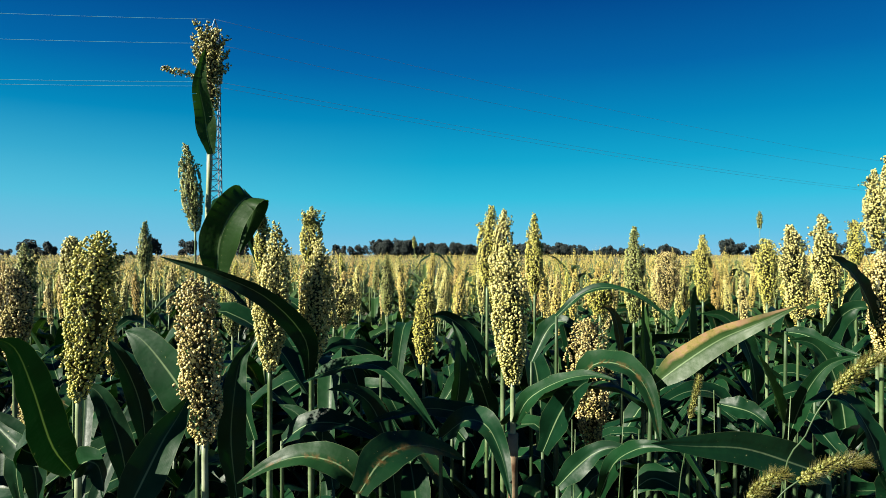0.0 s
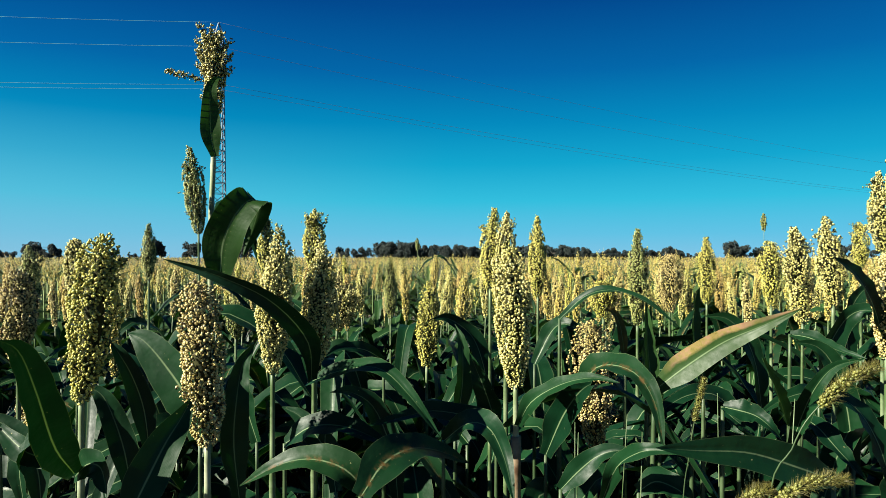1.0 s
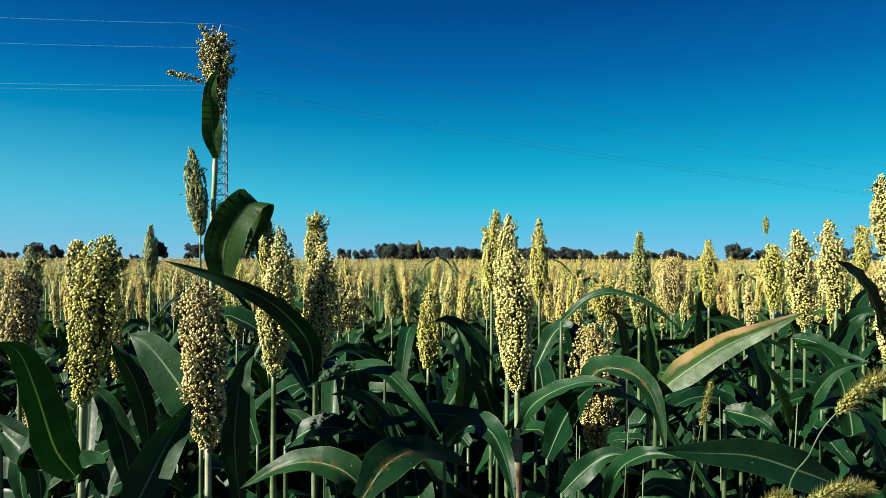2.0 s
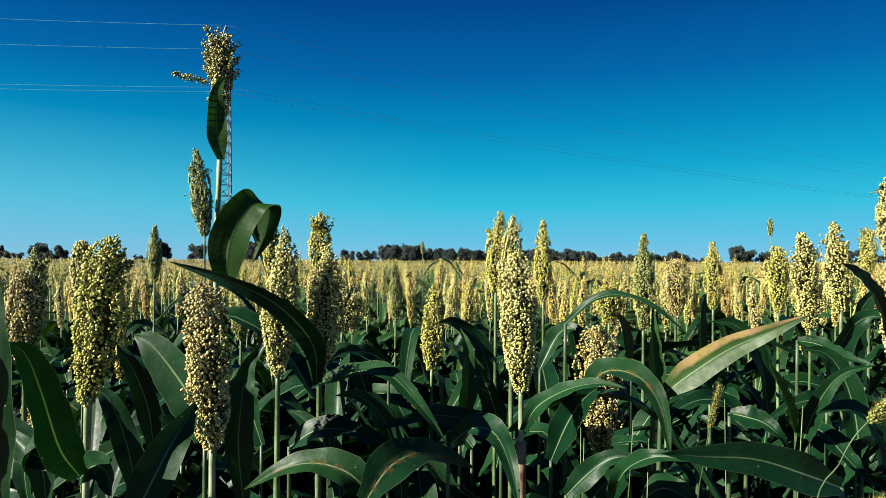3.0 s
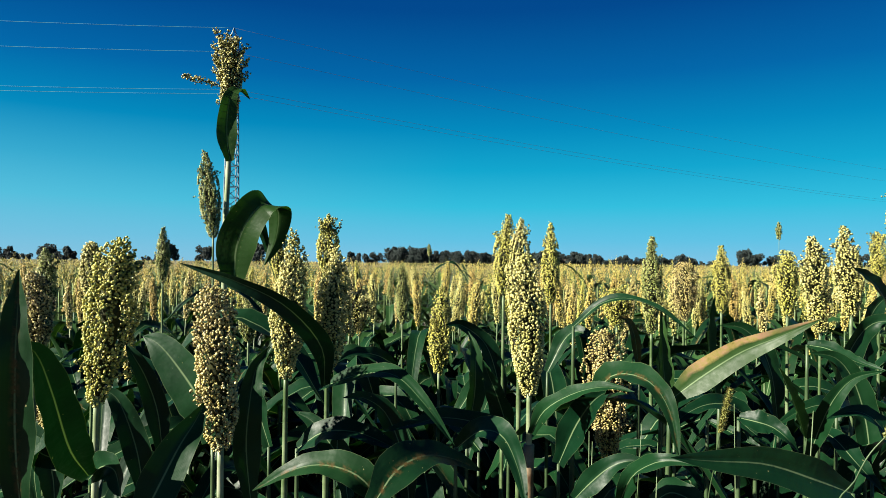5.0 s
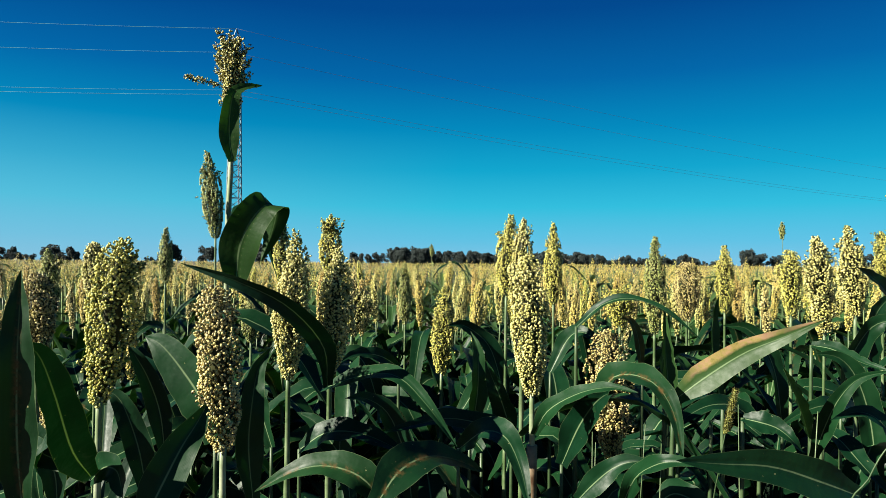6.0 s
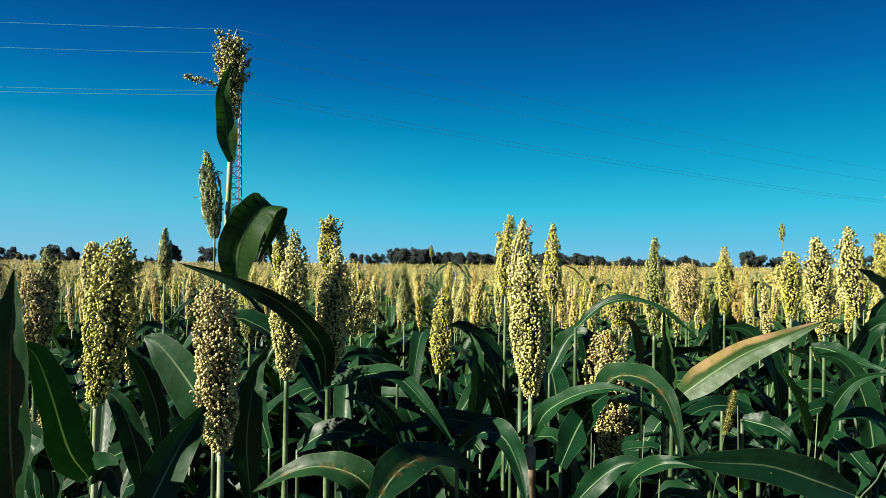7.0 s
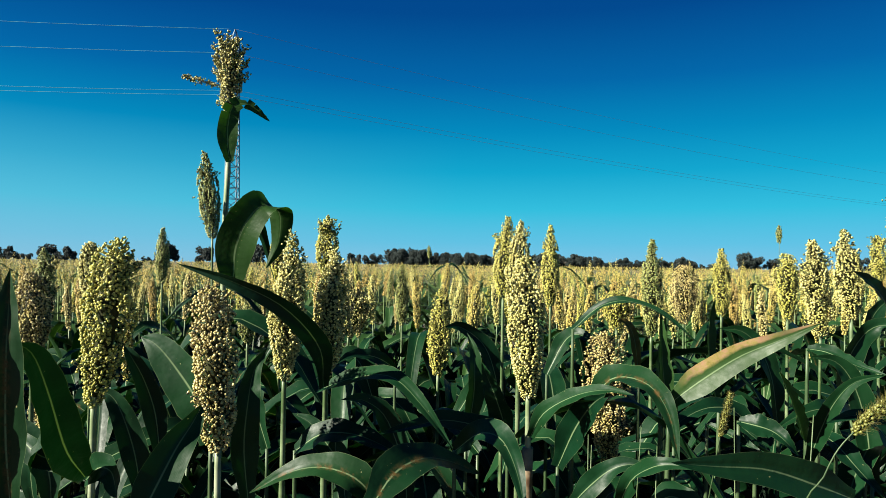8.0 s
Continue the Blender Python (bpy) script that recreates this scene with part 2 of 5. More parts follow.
def curve_points(ctrl, n):
    """n points of a smooth curve through the control points."""
    p = np.array(ctrl, dtype=float)
    p = np.vstack([2 * p[0] - p[1], p, 2 * p[-1] - p[-2]])
    k = len(p) - 3
    out = []
    for u in np.linspace(0, k, n):
        i = min(int(u), k - 1)
        f = u - i
        a, b, c, d = p[i:i + 4]
        out.append(0.5 * (2 * b + (c - a) * f + (2 * a - 5 * b + 4 * c - d) * f * f + (3 * b - a - 3 * c + d) * f ** 3))
    return np.array(out)


def unit(v):
    return v / np.maximum(np.linalg.norm(v, axis=-1, keepdims=True), 1e-9)


def blade(ctrl, width, roll=0.0, twist=0.0, fold=0.25, wave=0.17, n=18, across=6, seed=0, s0=0.0, s1=1.0, facing=None):
    """Leaf blade along a curve: channelled at the midrib, wavy at the margins, tapering to a tip. s0, s1: the stretch of the blade that is built."""
    rng = np.random.default_rng(seed)
    s = np.linspace(s0, s1, n)
    c = curve_points(ctrl, n)
    t = unit(np.gradient(c, axis=0))
    up = np.array([0, 0, 1.0])
    if facing is not None:
        f = np.array(facing, dtype=float)
        side = unit(np.cross(t, f))
    else:
        side = np.cross(t, up)
        side = side + 1e-3 * np.array([1, 0, 0])
        for i in range(1, n):
            if np.dot(side[i], side[i - 1]) < 0:
                side[i] = -side[i]
        side = unit(side)
    nor = np.cross(side, t)
    ang = np.radians(roll + twist * (s - 0.3) + 6 * np.sin(s * 7 + rng.uniform(0, 6)))[:, None]
    side, nor = side * np.cos(ang) + nor * np.sin(ang), nor * np.cos(ang) - side * np.sin(ang)
    grow = np.clip(s / 0.28, 0, 1)
    w = width * 1.06 * (0.40 + 0.60 * grow * grow * (3 - 2 * grow)) * np.clip(1 - s ** 1.9, 0, 1) ** 0.92 + 0.0008
    verts, uvs, faces = [], [], []
    ph = rng.uniform(0, 6, 4)
    for j in range(across + 1):
        u = j / across
        e = 2 * u - 1
        lift = fold * abs(e) ** 1.3 * w * 0.5 - (0.0016 if j == across // 2 else 0)
        rip = wave * w * e * e * np.sin(s * (17 + 3 * ph[2]) + ph[0] + (2.1 if e > 0 else 0)) * 0.5
        verts.append(c + side * (e * 0.5 * w * (1 - 0.25 * fold * abs(e)))[:, None] + nor * (lift + rip)[:, None])
        uvs.append(np.stack([np.full(n, u), s], 1))
    verts = np.stack(verts, 1).reshape(-1, 3)
    uvs = np.stack(uvs, 1).reshape(-1, 2)
    k = across + 1
    for i in range(n - 1):
        for j in range(across):
            a = i * k + j
            faces.append((a, a + 1, a + k + 1, a + k))
    return verts, faces, uvs


def leaf_mesh(mat, *a, **k):
    v, f, uv = blade(*a, **k)
    return mesh_of("leaf", v, f, [mat], uv)


def tube(ctrl, radii, sides=8, n=14, nodes=()):
    """Round stem along a curve, with swollen joints at the given fractions of its length."""
    c = curve_points(ctrl, n)
    t = unit(np.gradient(c, axis=0))
    a = unit(np.cross(t, np.array([0.3, 1.0, 0.1])))
    b = np.cross(t, a)
    s = np.linspace(0, 1, n)
    r = np.interp(s, np.linspace(0, 1, len(radii)), radii)
    for k in nodes:
        r = r * (1 + 0.22 * np.exp(-((s - k) / 0.012) ** 2))
    th = np.arange(sides) * 2 * np.pi / sides
    v = (c[:, None] + r[:, None, None] * (a[:, None] * np.cos(th)[None, :, None] + b[:, None] * np.sin(th)[None, :, None])).reshape(-1, 3)
    f = [(i * sides + j, i * sides + (j + 1) % sides, (i + 1) * sides + (j + 1) % sides, (i + 1) * sides + j) for i in range(n - 1) for j in range(sides)]
    f.append(tuple(range(sides - 1, -1, -1)))
    f.append(tuple((n - 1) * sides + j for j in range(sides)))
    return v, f


PHI = (1 + 5 ** 0.5) / 2
ICO_V = unit(np.array([(-1, PHI, 0), (1, PHI, 0), (-1, -PHI, 0), (1, -PHI, 0), (0, -1, PHI), (0, 1, PHI), (0, -1, -PHI), (0, 1, -PHI), (PHI, 0, -1), (PHI, 0, 1), (-PHI, 0, -1), (-PHI, 0, 1)], dtype=float))
ICO_F = np.array([(0, 11, 5), (0, 5, 1), (0, 1, 7), (0, 7, 10), (0, 10, 11), (1, 5, 9), (5, 11, 4), (11, 10, 2), (10, 7, 6), (7, 1, 8), (3, 9, 4), (3, 4, 2), (3, 2, 6), (3, 6, 8), (3, 8, 9), (4, 9, 5), (2, 4, 11), (6, 2, 10), (8, 6, 7), (9, 8, 1)])
OCT_V = np.array([(1, 0, 0), (-1, 0, 0), (0, 1, 0), (0, -1, 0), (0, 0, 1), (0, 0, -1)], dtype=float)
OCT_F = np.array([(0, 2, 4), (2, 1, 4), (1, 3, 4), (3, 0, 4), (2, 0, 5), (1, 2, 5), (3, 1, 5), (0, 3, 5)])


TET_V = unit(np.array([(1, 1, 1), (1, -1, -1), (-1, 1, -1), (-1, -1, 1)], dtype=float))
TET_F = np.array([(0, 1, 2), (0, 3, 1), (0, 2, 3), (1, 3, 2)])


def blobs(pos, size, shape, rng, stretch=1.0, axis=None):
    """Many small round bodies at pos, each with its own size and turn."""
    V, F = shape
    n = len(pos)
    q = rng.normal(size=(n, 3, 3))
    x = unit(q[:, 0]) if axis is None else unit(axis)
    y = unit(np.cross(x, q[:, 1]))
    z = np.cross(x, y)
    m = np.stack([x * stretch, y, z], 1) * np.asarray(size).reshape(-1, 1, 1)
    v = pos[:, None] + np.einsum("vk,nkj->nvj", V, m)
    f = F[None] + (np.arange(n) * len(V))[:, None, None]
    return v.reshape(-1, 3), f.reshape(-1, 3)


def panicle_points(length, radius, count, rng, shape="club", loose=0.15):
    """Seed places on a head that stands on the origin and points up z, with the way in which each seed points.
    Seeds pack closely over short side branches that climb along the head, with grooves between the branches."""
    if shape == "club":
        hs, ps = [0, 0.07, 0.28, 0.58, 0.82, 0.94, 1], [0.24, 0.42, 0.74, 1.0, 0.90, 0.60, 0.22]
    elif shape == "spindle":
        hs, ps = [0, 0.08, 0.34, 0.6, 0.85, 1], [0.24, 0.52, 1.0, 0.88, 0.52, 0.12]
    elif shape == "column":
        hs, ps = [0, 0.05, 0.2, 0.5, 0.86, 0.96, 1], [0.3, 0.55, 0.84, 1.0, 0.98, 0.72, 0.3]
    else:
        hs, ps = [0, 0.12, 0.45, 0.7, 0.88, 1], [0.36, 0.62, 0.95, 1.0, 0.72, 0.26]
    # seeds per height follow the girth
    grid = np.linspace(0, 1, 200)
    cum = np.cumsum(np.interp(grid, hs, ps) + 0.1)
    h = np.interp((np.arange(count) + rng.uniform(0, 1, count)) / count * cum[-1], cum, grid)
    az = np.arange(count) * 2.399963 + rng.normal(0, 0.12, count)
    # the side branches: each lifts the seeds round it
    nb = max(12, int(110 * length * radius / (0.25 * 0.036)))
    bh = np.clip((np.arange(nb) + rng.uniform(0, 1, nb)) / nb, 0, 1)
    ba = np.arange(nb) * 2.399963 + rng.normal(0, 0.5, nb)
    bl = 1 + (0.04 + 0.75 * loose) * np.clip(rng.normal(0, 1.0, nb), -1.6, 1.7) * (0.85 + 0.5 * bh)
    girth = np.interp(h, hs, ps)
    da = np.abs((az[:, None] - ba[None] + np.pi) % (2 * np.pi) - np.pi) * np.maximum(girth, 0.25)[:, None] * radius
    dh = (h[:, None] - bh[None]) * length
    dist = np.sqrt((da / 0.0085) ** 2 + (dh / 0.022) ** 2)
    near = np.argmin(dist, 1)
    q = dist[np.arange(count), near]
    swell = np.sqrt(np.clip(1 - (q / 1.5) ** 2, 0, 1))
    r = 0.88 * radius * girth * (0.54 + 0.40 * swell) * bl[near] + 0.003 * swell
    # the top is filled right through, not hollow
    r = r * np.where(h > 0.74, np.sqrt(rng.uniform(0.03, 1, count)), 1)
    z = (0.02 + 0.95 * h) * length + 0.10 * (bl[near] - 1) * length * (1 - 0.6 * h)
    pos = np.stack([np.cos(az) * r, np.sin(az) * r, z], 1) + rng.normal(0, 0.0006, (count, 3))
    out = np.stack([np.cos(az), np.sin(az), 0.35 + 1.2 * np.clip(dh[np.arange(count), near] / 0.03, -0.6, 1)], 1) + rng.normal(0, 0.45, (count, 3))
    keep = rng.uniform(0, 1, count) < 0.55 + 0.45 * swell
    return pos[keep], out[keep]


def bend(v, length, lean):
    """Curves a head sideways towards its tip by lean (x, y)."""
    k = (np.clip(v[:, 2], 0, None) / length) ** 2
    v = v.copy()
    v[:, 0] += lean[0] * k
    v[:, 1] += lean[1] * k
    return v


def panicle_meshes(length, radius, count, grain, mat, seed, shape="club", loose=0.15, lod=0, lean=(0, 0), spurs=()):
    """(core, seeds): a green branching core, near-black to stand for gap shade, and the mesh of the seeds round it."""
    rng = np.random.default_rng(seed)
    p, o = panicle_points(length, radius, count, rng, shape, loose)
    if lod < 2:
        k = 8 + int(50 * loose)
        spurs = list(spurs) + [(h, a, radius * (0.78 + 0.8 * loose) * g * rng.uniform(0.85, 1.15), rng.uniform(0.02, 0.04)) for h, a, g in zip(rng.uniform(0.1, 0.72, k), rng.uniform(0, 6.28, k), rng.uniform(0.75, 1.1, k))]
    for h, az, out, rise in spurs:
        # a side branch that stands away from the head
        m = int(520 * math.hypot(out, rise) / (grain / 0.0042))
        m += int(380 * out)
        k = np.linspace(0.3, 1, m)
        q = np.stack([np.cos(az) * out * k, np.sin(az) * out * k, h * length + rise * k], 1) + rng.normal(0, 0.0042, (m, 3))
        p, o = np.vstack([p, q]), np.vstack([o, rng.normal(size=(m, 3))])
    size = grain * (0.5 if lod == 0 else 0.56) * rng.uniform(0.58, 1.2, len(p))
    v, f = blobs(p, size, (ICO_V, ICO_F) if lod == 0 else (OCT_V, OCT_F), rng, 1.36, o)
    ids = [0] * len(f)
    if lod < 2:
        # the husk in which each seed sits, darkened to stand for gap shade
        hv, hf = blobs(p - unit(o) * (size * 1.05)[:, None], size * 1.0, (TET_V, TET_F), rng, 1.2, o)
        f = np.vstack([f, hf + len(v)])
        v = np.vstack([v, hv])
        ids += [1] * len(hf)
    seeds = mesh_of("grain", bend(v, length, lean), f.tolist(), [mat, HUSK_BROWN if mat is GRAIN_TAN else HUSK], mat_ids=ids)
    sides = 9 if lod < 2 else 5
    prof = {"club": [0.22, 0.48, 0.72, 0.82, 0.78, 0.5, 0.1], "spindle": [0.22, 0.6, 0.82, 0.74, 0.54, 0.34, 0.08]}.get(shape, [0.28, 0.5, 0.7, 0.78, 0.74, 0.5, 0.12])
    cv, cf = tube([(0, 0, 0.01), (0, 0, length * 0.5), (0, 0, length * 0.90)], [radius * q * 0.56 for q in prof], sides, 15)
    cv = cv + rng.normal(0, radius * 0.04, cv.shape)
    cv[:sides] *= (0.5, 0.5, 1)
    for h, az, out, rise in spurs:
        w = np.array([math.cos(az) * out, math.sin(az) * out, rise])
        b0 = np.array([0, 0, h * length])
        v2, f2 = tube([b0, b0 + w * 0.5, b0 + w], [0.0016, 0.0012, 0.0007], 5, 6)
        cf = cf + [tuple(q + len(cv) for q in t) for t in f2]
        cv = np.vstack([cv, v2])
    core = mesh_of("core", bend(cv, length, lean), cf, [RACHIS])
    return core, seeds


def random_leaf(rng, z, length, width, az, droop, start=0.0, climb=(0.15, 0.42)):
    """Control points of a leaf that leaves the stalk at height z, climbs and arches over."""
    rise = rng.uniform(*climb) * length
    d = np.array([math.cos(az), math.sin(az), 0])
    side = np.array([-d[1], d[0], 0]) * rng.normal(0, 0.10) * length
    p0 = np.array([0, 0, z]) + d * start
    return [p0, p0 + d * length * 0.2 + [0, 0, rise * 0.7], p0 + d * length * 0.48 + [0, 0, rise * 0.95] + side * 0.4,
            p0 + d * length * 0.72 + [0, 0, rise * 0.95 - droop * length * 0.35] + side, p0 + d * length * 0.88 + [0, 0, rise * 0.8 - droop * length * 0.75] + side * 1.6]


# ---- ground ----
def build_ground():
    n = 90
    rng = np.random.default_rng(3)
    r = np.concatenate([np.linspace(0.3, 12, 40), np.geomspace(13, 4500, 26)])
    th = np.linspace(0, 2 * np.pi, n, endpoint=False)
    v = [(0, 0, 0)]
    for k in r:
        amp = 0.03 if k < 15 else 0.05
        for a in th:
            v.append((k * math.cos(a), k * math.sin(a), amp * noise.noise((k * math.cos(a) * 1.7, k * math.sin(a) * 1.7, 0))))
    f = [(0, 1 + j, 1 + (j + 1) % n) for j in range(n)]
    for i in range(len(r) - 1):
        for j in range(n):
            a, b = 1 + i * n + j, 1 + i * n + (j + 1) % n
            f.append((a, a + n, b + n, b))
    tagged(new("ground", mesh_of("ground", v, f, [SOIL])), "dark dry loam soil under the sorghum crop", "ground", kind="structure")


build_ground()


# ---- single sorghum plants ----
def shoot_root(x, y, label):
    e = new("sorghum_shoot")
    e.location = (x, y, 0)
    e.empty_display_size = 0.1
    return tagged(e, label, "sorghum shoot", "headless sorghum shoots between the plants")


def plant_root(x, y, label):
    e = new("sorghum_plant")
    e.location = (x, y, 0)
    e.empty_display_size = 0.1
    return tagged(e, label, "sorghum plant", "sorghum plants in the field")


def sorghum(root, foot, base, top, width, mat, seed, shape="club", loose=0.15, grain=0.0056, count=0, stalk_r=0.0075, leaves=4, lean=(0, 0), spurs=(), brown=False, stalk_mat=None, via=None, reach=(0.45, 0.7), heights=None, head_label="", lod=0):
    """A plant: foot on the ground, base and top of its seed head, in world metres."""
    rng = np.random.default_rng(seed)
    o = np.array([*root.location[:2], 0])
    foot, base, top = (np.array(q, dtype=float) - o for q in (foot, base, top))
    axis = top - base
    length = float(np.linalg.norm(axis))
    count = count or int(0.50 * math.pi * length * width * 1.05 / (0.785 * grain * grain))
    mid = [np.array(q, dtype=float) - o for q in via] if via else [foot * 0.5 + base * 0.5 * np.array([1, 1, 1]) + [0, 0, 0.0]]
    cut = base + axis * 0.05
    r0 = stalk_r * 0.72
    if brown:
        bb = base * 0.93 + foot * 0.07
        v, f = tube([bb * 1.0, base * 0.93 + foot * 0.07, cut], [r0, r0 * 0.9, r0 * 0.7], 10, 12)
        part("stalk", mesh_of("stalk", v, f, [stalk_mat or STALK]), root)
        v, f = tube([foot, foot * 0.5 + bb * 0.5, bb + (base - foot) * 0.006], [r0 * 1.6, r0 * 1.5, r0 * 1.42], 10, 20, (0.3, 0.6, 0.99))
        part("sheath", mesh_of("sheath", v, f, [STALK_BROWN]), root, "withered brown leaf sheath")
    else:
        v, f = tube([foot, *mid, cut], [r0 * 1.25, r0 * 1.1, r0, r0 * 0.72], 10 if lod < 2 else 6, 40 if lod < 2 else 14, (0.25, 0.45, 0.66, 0.84))
        part("stalk", mesh_of("stalk", v, f, [stalk_mat or STALK]), root)
    core, seeds = panicle_meshes(length, width / 2, count, grain, mat, seed, shape, loose, lod, lean, spurs)
    head = part("panicle", core, root, head_label)
    head.matrix_basis = Matrix.Translation(base) @ Vector((0, 0, 1)).rotation_difference(Vector(axis)).to_matrix().to_4x4()
    tagged(part("grain", seeds, head), kind="stuff")
    az = rng.uniform(0, 6.28)
    for k in range(leaves):
        lo, hi = heights or (0.45, base[2] - 0.1)
        z = lo + (hi - lo) * (k + rng.uniform(0.3, 0.8)) / max(leaves, 1)
        at = foot + (base - foot) * z / base[2]
        L = rng.uniform(*reach)
        pts = [np.array(q) + [at[0], at[1], 0] for q in random_leaf(rng, z, L, 0.06, az, rng.uniform(0.5, 1.1), stalk_r, (0.12, 0.34))]
        kind = rng.random()
        # row plants: lighter green on nearly half the blades imitates sun on them
        me = leaf_mesh((LEAF if kind < 0.45 else LEAF_LIT if kind < 0.9 else LEAF_RUST) if lod == 2 else (LEAF if kind < 0.85 else LEAF_RUST), pts, rng.uniform(0.052, 0.085), roll=rng.uniform(-30, 30), twist=rng.uniform(-60, 60), n=16 if lod < 2 else 11, across=6 if lod < 2 else 4, seed=seed * 7 + k)
        part("leaf", me, root)
        az += math.pi + rng.normal(0, 0.5)
    return root


def hero_leaf(root, ctrl, width, mat=None, label="", **k):
    o = np.array([*root.location[:2], 0])
    return part("leaf", leaf_mesh(mat or LEAF, [np.array(q) - o for q in ctrl], width, **k), root, label)


def leafy_shoot(foot, ctrl, width, mat=None, label="green sorghum plant with long arching leaves, no head in sight", leaf_label="", extra=2, seed=0, **k):
    """A plant of which only leaves show: its stalk ends where the named leaf springs."""
    root = shoot_root(foot[0], foot[1], label)
    o = np.array([*foot[:2], 0])
    b = np.array(ctrl[0]) - o
    v, f = tube([(0, 0, 0), b * [0.5, 0.5, 0.55], b], [0.008, 0.007, 0.003], 8, 20, (0.4, 0.7))
    part("stalk", mesh_of("stalk", v, f, [SHEATH]), root)
    lf = hero_leaf(root, ctrl, width, mat, leaf_label, seed=seed, **k)
    rng = np.random.default_rng(seed + 900)
    az = rng.uniform(0, 6.28)
    for j in range(extra):
        z = b[2] * (0.55 + 0.3 * j / max(extra, 1))
        pts = [np.array(q) + b * [z / b[2], z / b[2], 0] for q in random_leaf(rng, z, rng.uniform(0.4, 0.6), 0.06, az, rng.uniform(0.6, 1.1))]
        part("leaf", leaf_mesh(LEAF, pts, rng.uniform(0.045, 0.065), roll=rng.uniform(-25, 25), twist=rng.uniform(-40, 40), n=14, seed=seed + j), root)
        az += math.pi + rng.normal(0, 0.5)
    return root, lf


HERO_SPOTS = []

plant = plant_root(-0.530, 0.960, "sorghum plant with a thick yellow-green seed head")
sorghum(plant, (-0.530, 0.960, 0), (-0.522, 0.940, 1.243), (-0.488, 0.940, 1.489), 0.0696, GRAIN_YELLOW, 100, "club", grain=0.0041, loose=0.22, leaves=3, stalk_mat=STALK_PALE, heights=(0.4, 0.85), stalk_r=0.0085)
HERO_SPOTS.append((-0.530, 0.960))
hero_leaf(plant, [(-0.518, 0.920, 1.147), (-0.486, 0.820, 1.212), (-0.460, 0.740, 1.298), (-0.454, 0.700, 1.349), (-0.451, 0.660, 1.367)], 0.0529, LEAF, "", seed=116, facing=(0.9, -0.55, -0.3), fold=0.2)
hero_leaf(plant, [(-0.525, 0.930, 1.140), (-0.491, 0.900, 1.167), (-0.463, 0.880, 1.170), (-0.451, 0.870, 1.152), (-0.444, 0.860, 1.133)], 0.0443, LEAF, "", seed=117, facing=(-0.2, -1, 0.3), fold=0.3)
plant = plant_root(-0.339, 0.970, "sorghum plant with a dense tan and cream seed head")
sorghum(plant, (-0.339, 0.970, 0), (-0.343, 0.950, 1.174), (-0.359, 0.950, 1.421), 0.0640, GRAIN_TAN, 101, "column", grain=0.0041, loose=0.13, leaves=2, stalk_mat=STALK_PALE, heights=(0.4, 0.85), stalk_r=0.0085)
HERO_SPOTS.append((-0.339, 0.970))
plant = plant_root(-0.897, 1.620, "sorghum plant behind the thick head, cream seed head")
sorghum(plant, (-0.897, 1.620, 0), (-0.898, 1.600, 1.329), (-0.903, 1.600, 1.501), 0.0578, GRAIN_CREAM, 102, "club", grain=0.0047, leaves=4, lod=1)
HERO_SPOTS.append((-0.897, 1.620))
plant = plant_root(-0.780, 1.220, "sorghum plant with a shaded tan seed head")
sorghum(plant, (-0.780, 1.220, 0), (-0.781, 1.200, 1.256), (-0.787, 1.200, 1.433), 0.0743, GRAIN_TAN, 103, "club", grain=0.0039, leaves=3, lod=1)
HERO_SPOTS.append((-0.780, 1.220))
plant = plant_root(-1.141, 1.820, "sorghum plant with a narrow greenish head")
sorghum(plant, (-1.141, 1.820, 0), (-1.143, 1.800, 1.283), (-1.149, 1.800, 1.487), 0.0619, GRAIN_GREEN, 104, "spindle", grain=0.0047, leaves=4, lod=1)
HERO_SPOTS.append((-1.141, 1.820))
plant = plant_root(-1.270, 2.820, "tall sorghum plant with a slim green head")
sorghum(plant, (-1.270, 2.820, 0), (-1.270, 2.800, 1.354), (-1.272, 2.800, 1.602), 0.0602, GRAIN_GREEN, 105, "spindle", grain=0.0054, leaves=4, lod=1)
HERO_SPOTS.append((-1.270, 2.820))
plant = plant_root(-0.293, 1.120, "sorghum plant with a pale knobbly seed head")
sorghum(plant, (-0.293, 1.120, 0), (-0.290, 1.100, 1.253), (-0.279, 1.100, 1.511), 0.0568, GRAIN_CREAM, 106, "spindle", grain=0.0039, loose=0.2, leaves=2, heights=(0.4, 0.85))
HERO_SPOTS.append((-0.293, 1.120))
plant = plant_root(-0.542, 2.020, "sorghum plant with a slim yellow head behind the pale one")
sorghum(plant, (-0.542, 2.020, 0), (-0.544, 2.000, 1.367), (-0.551, 2.000, 1.598), 0.0482, GRAIN_YELLOW, 107, "spindle", grain=0.0047, leaves=4, lod=1)
HERO_SPOTS.append((-0.542, 2.020))
plant = plant_root(-0.235, 1.170, "sorghum plant with a dense cream seed head")
sorghum(plant, (-0.235, 1.170, 0), (-0.231, 1.150, 1.256), (-0.216, 1.150, 1.484), 0.0673, GRAIN_CREAM, 108, "spindle", grain=0.0039, loose=0.16, leaves=2, heights=(0.4, 0.85))
HERO_SPOTS.append((-0.235, 1.170))
hero_leaf(plant, [(-0.219, 1.080, 1.249), (-0.214, 1.020, 1.320), (-0.253, 0.960, 1.384), (-0.319, 0.930, 1.422), (-0.396, 0.920, 1.448)], 0.0389, LEAF, "", seed=107, facing=(0.5, -0.8, -0.45), fold=0.3, wave=0.05)
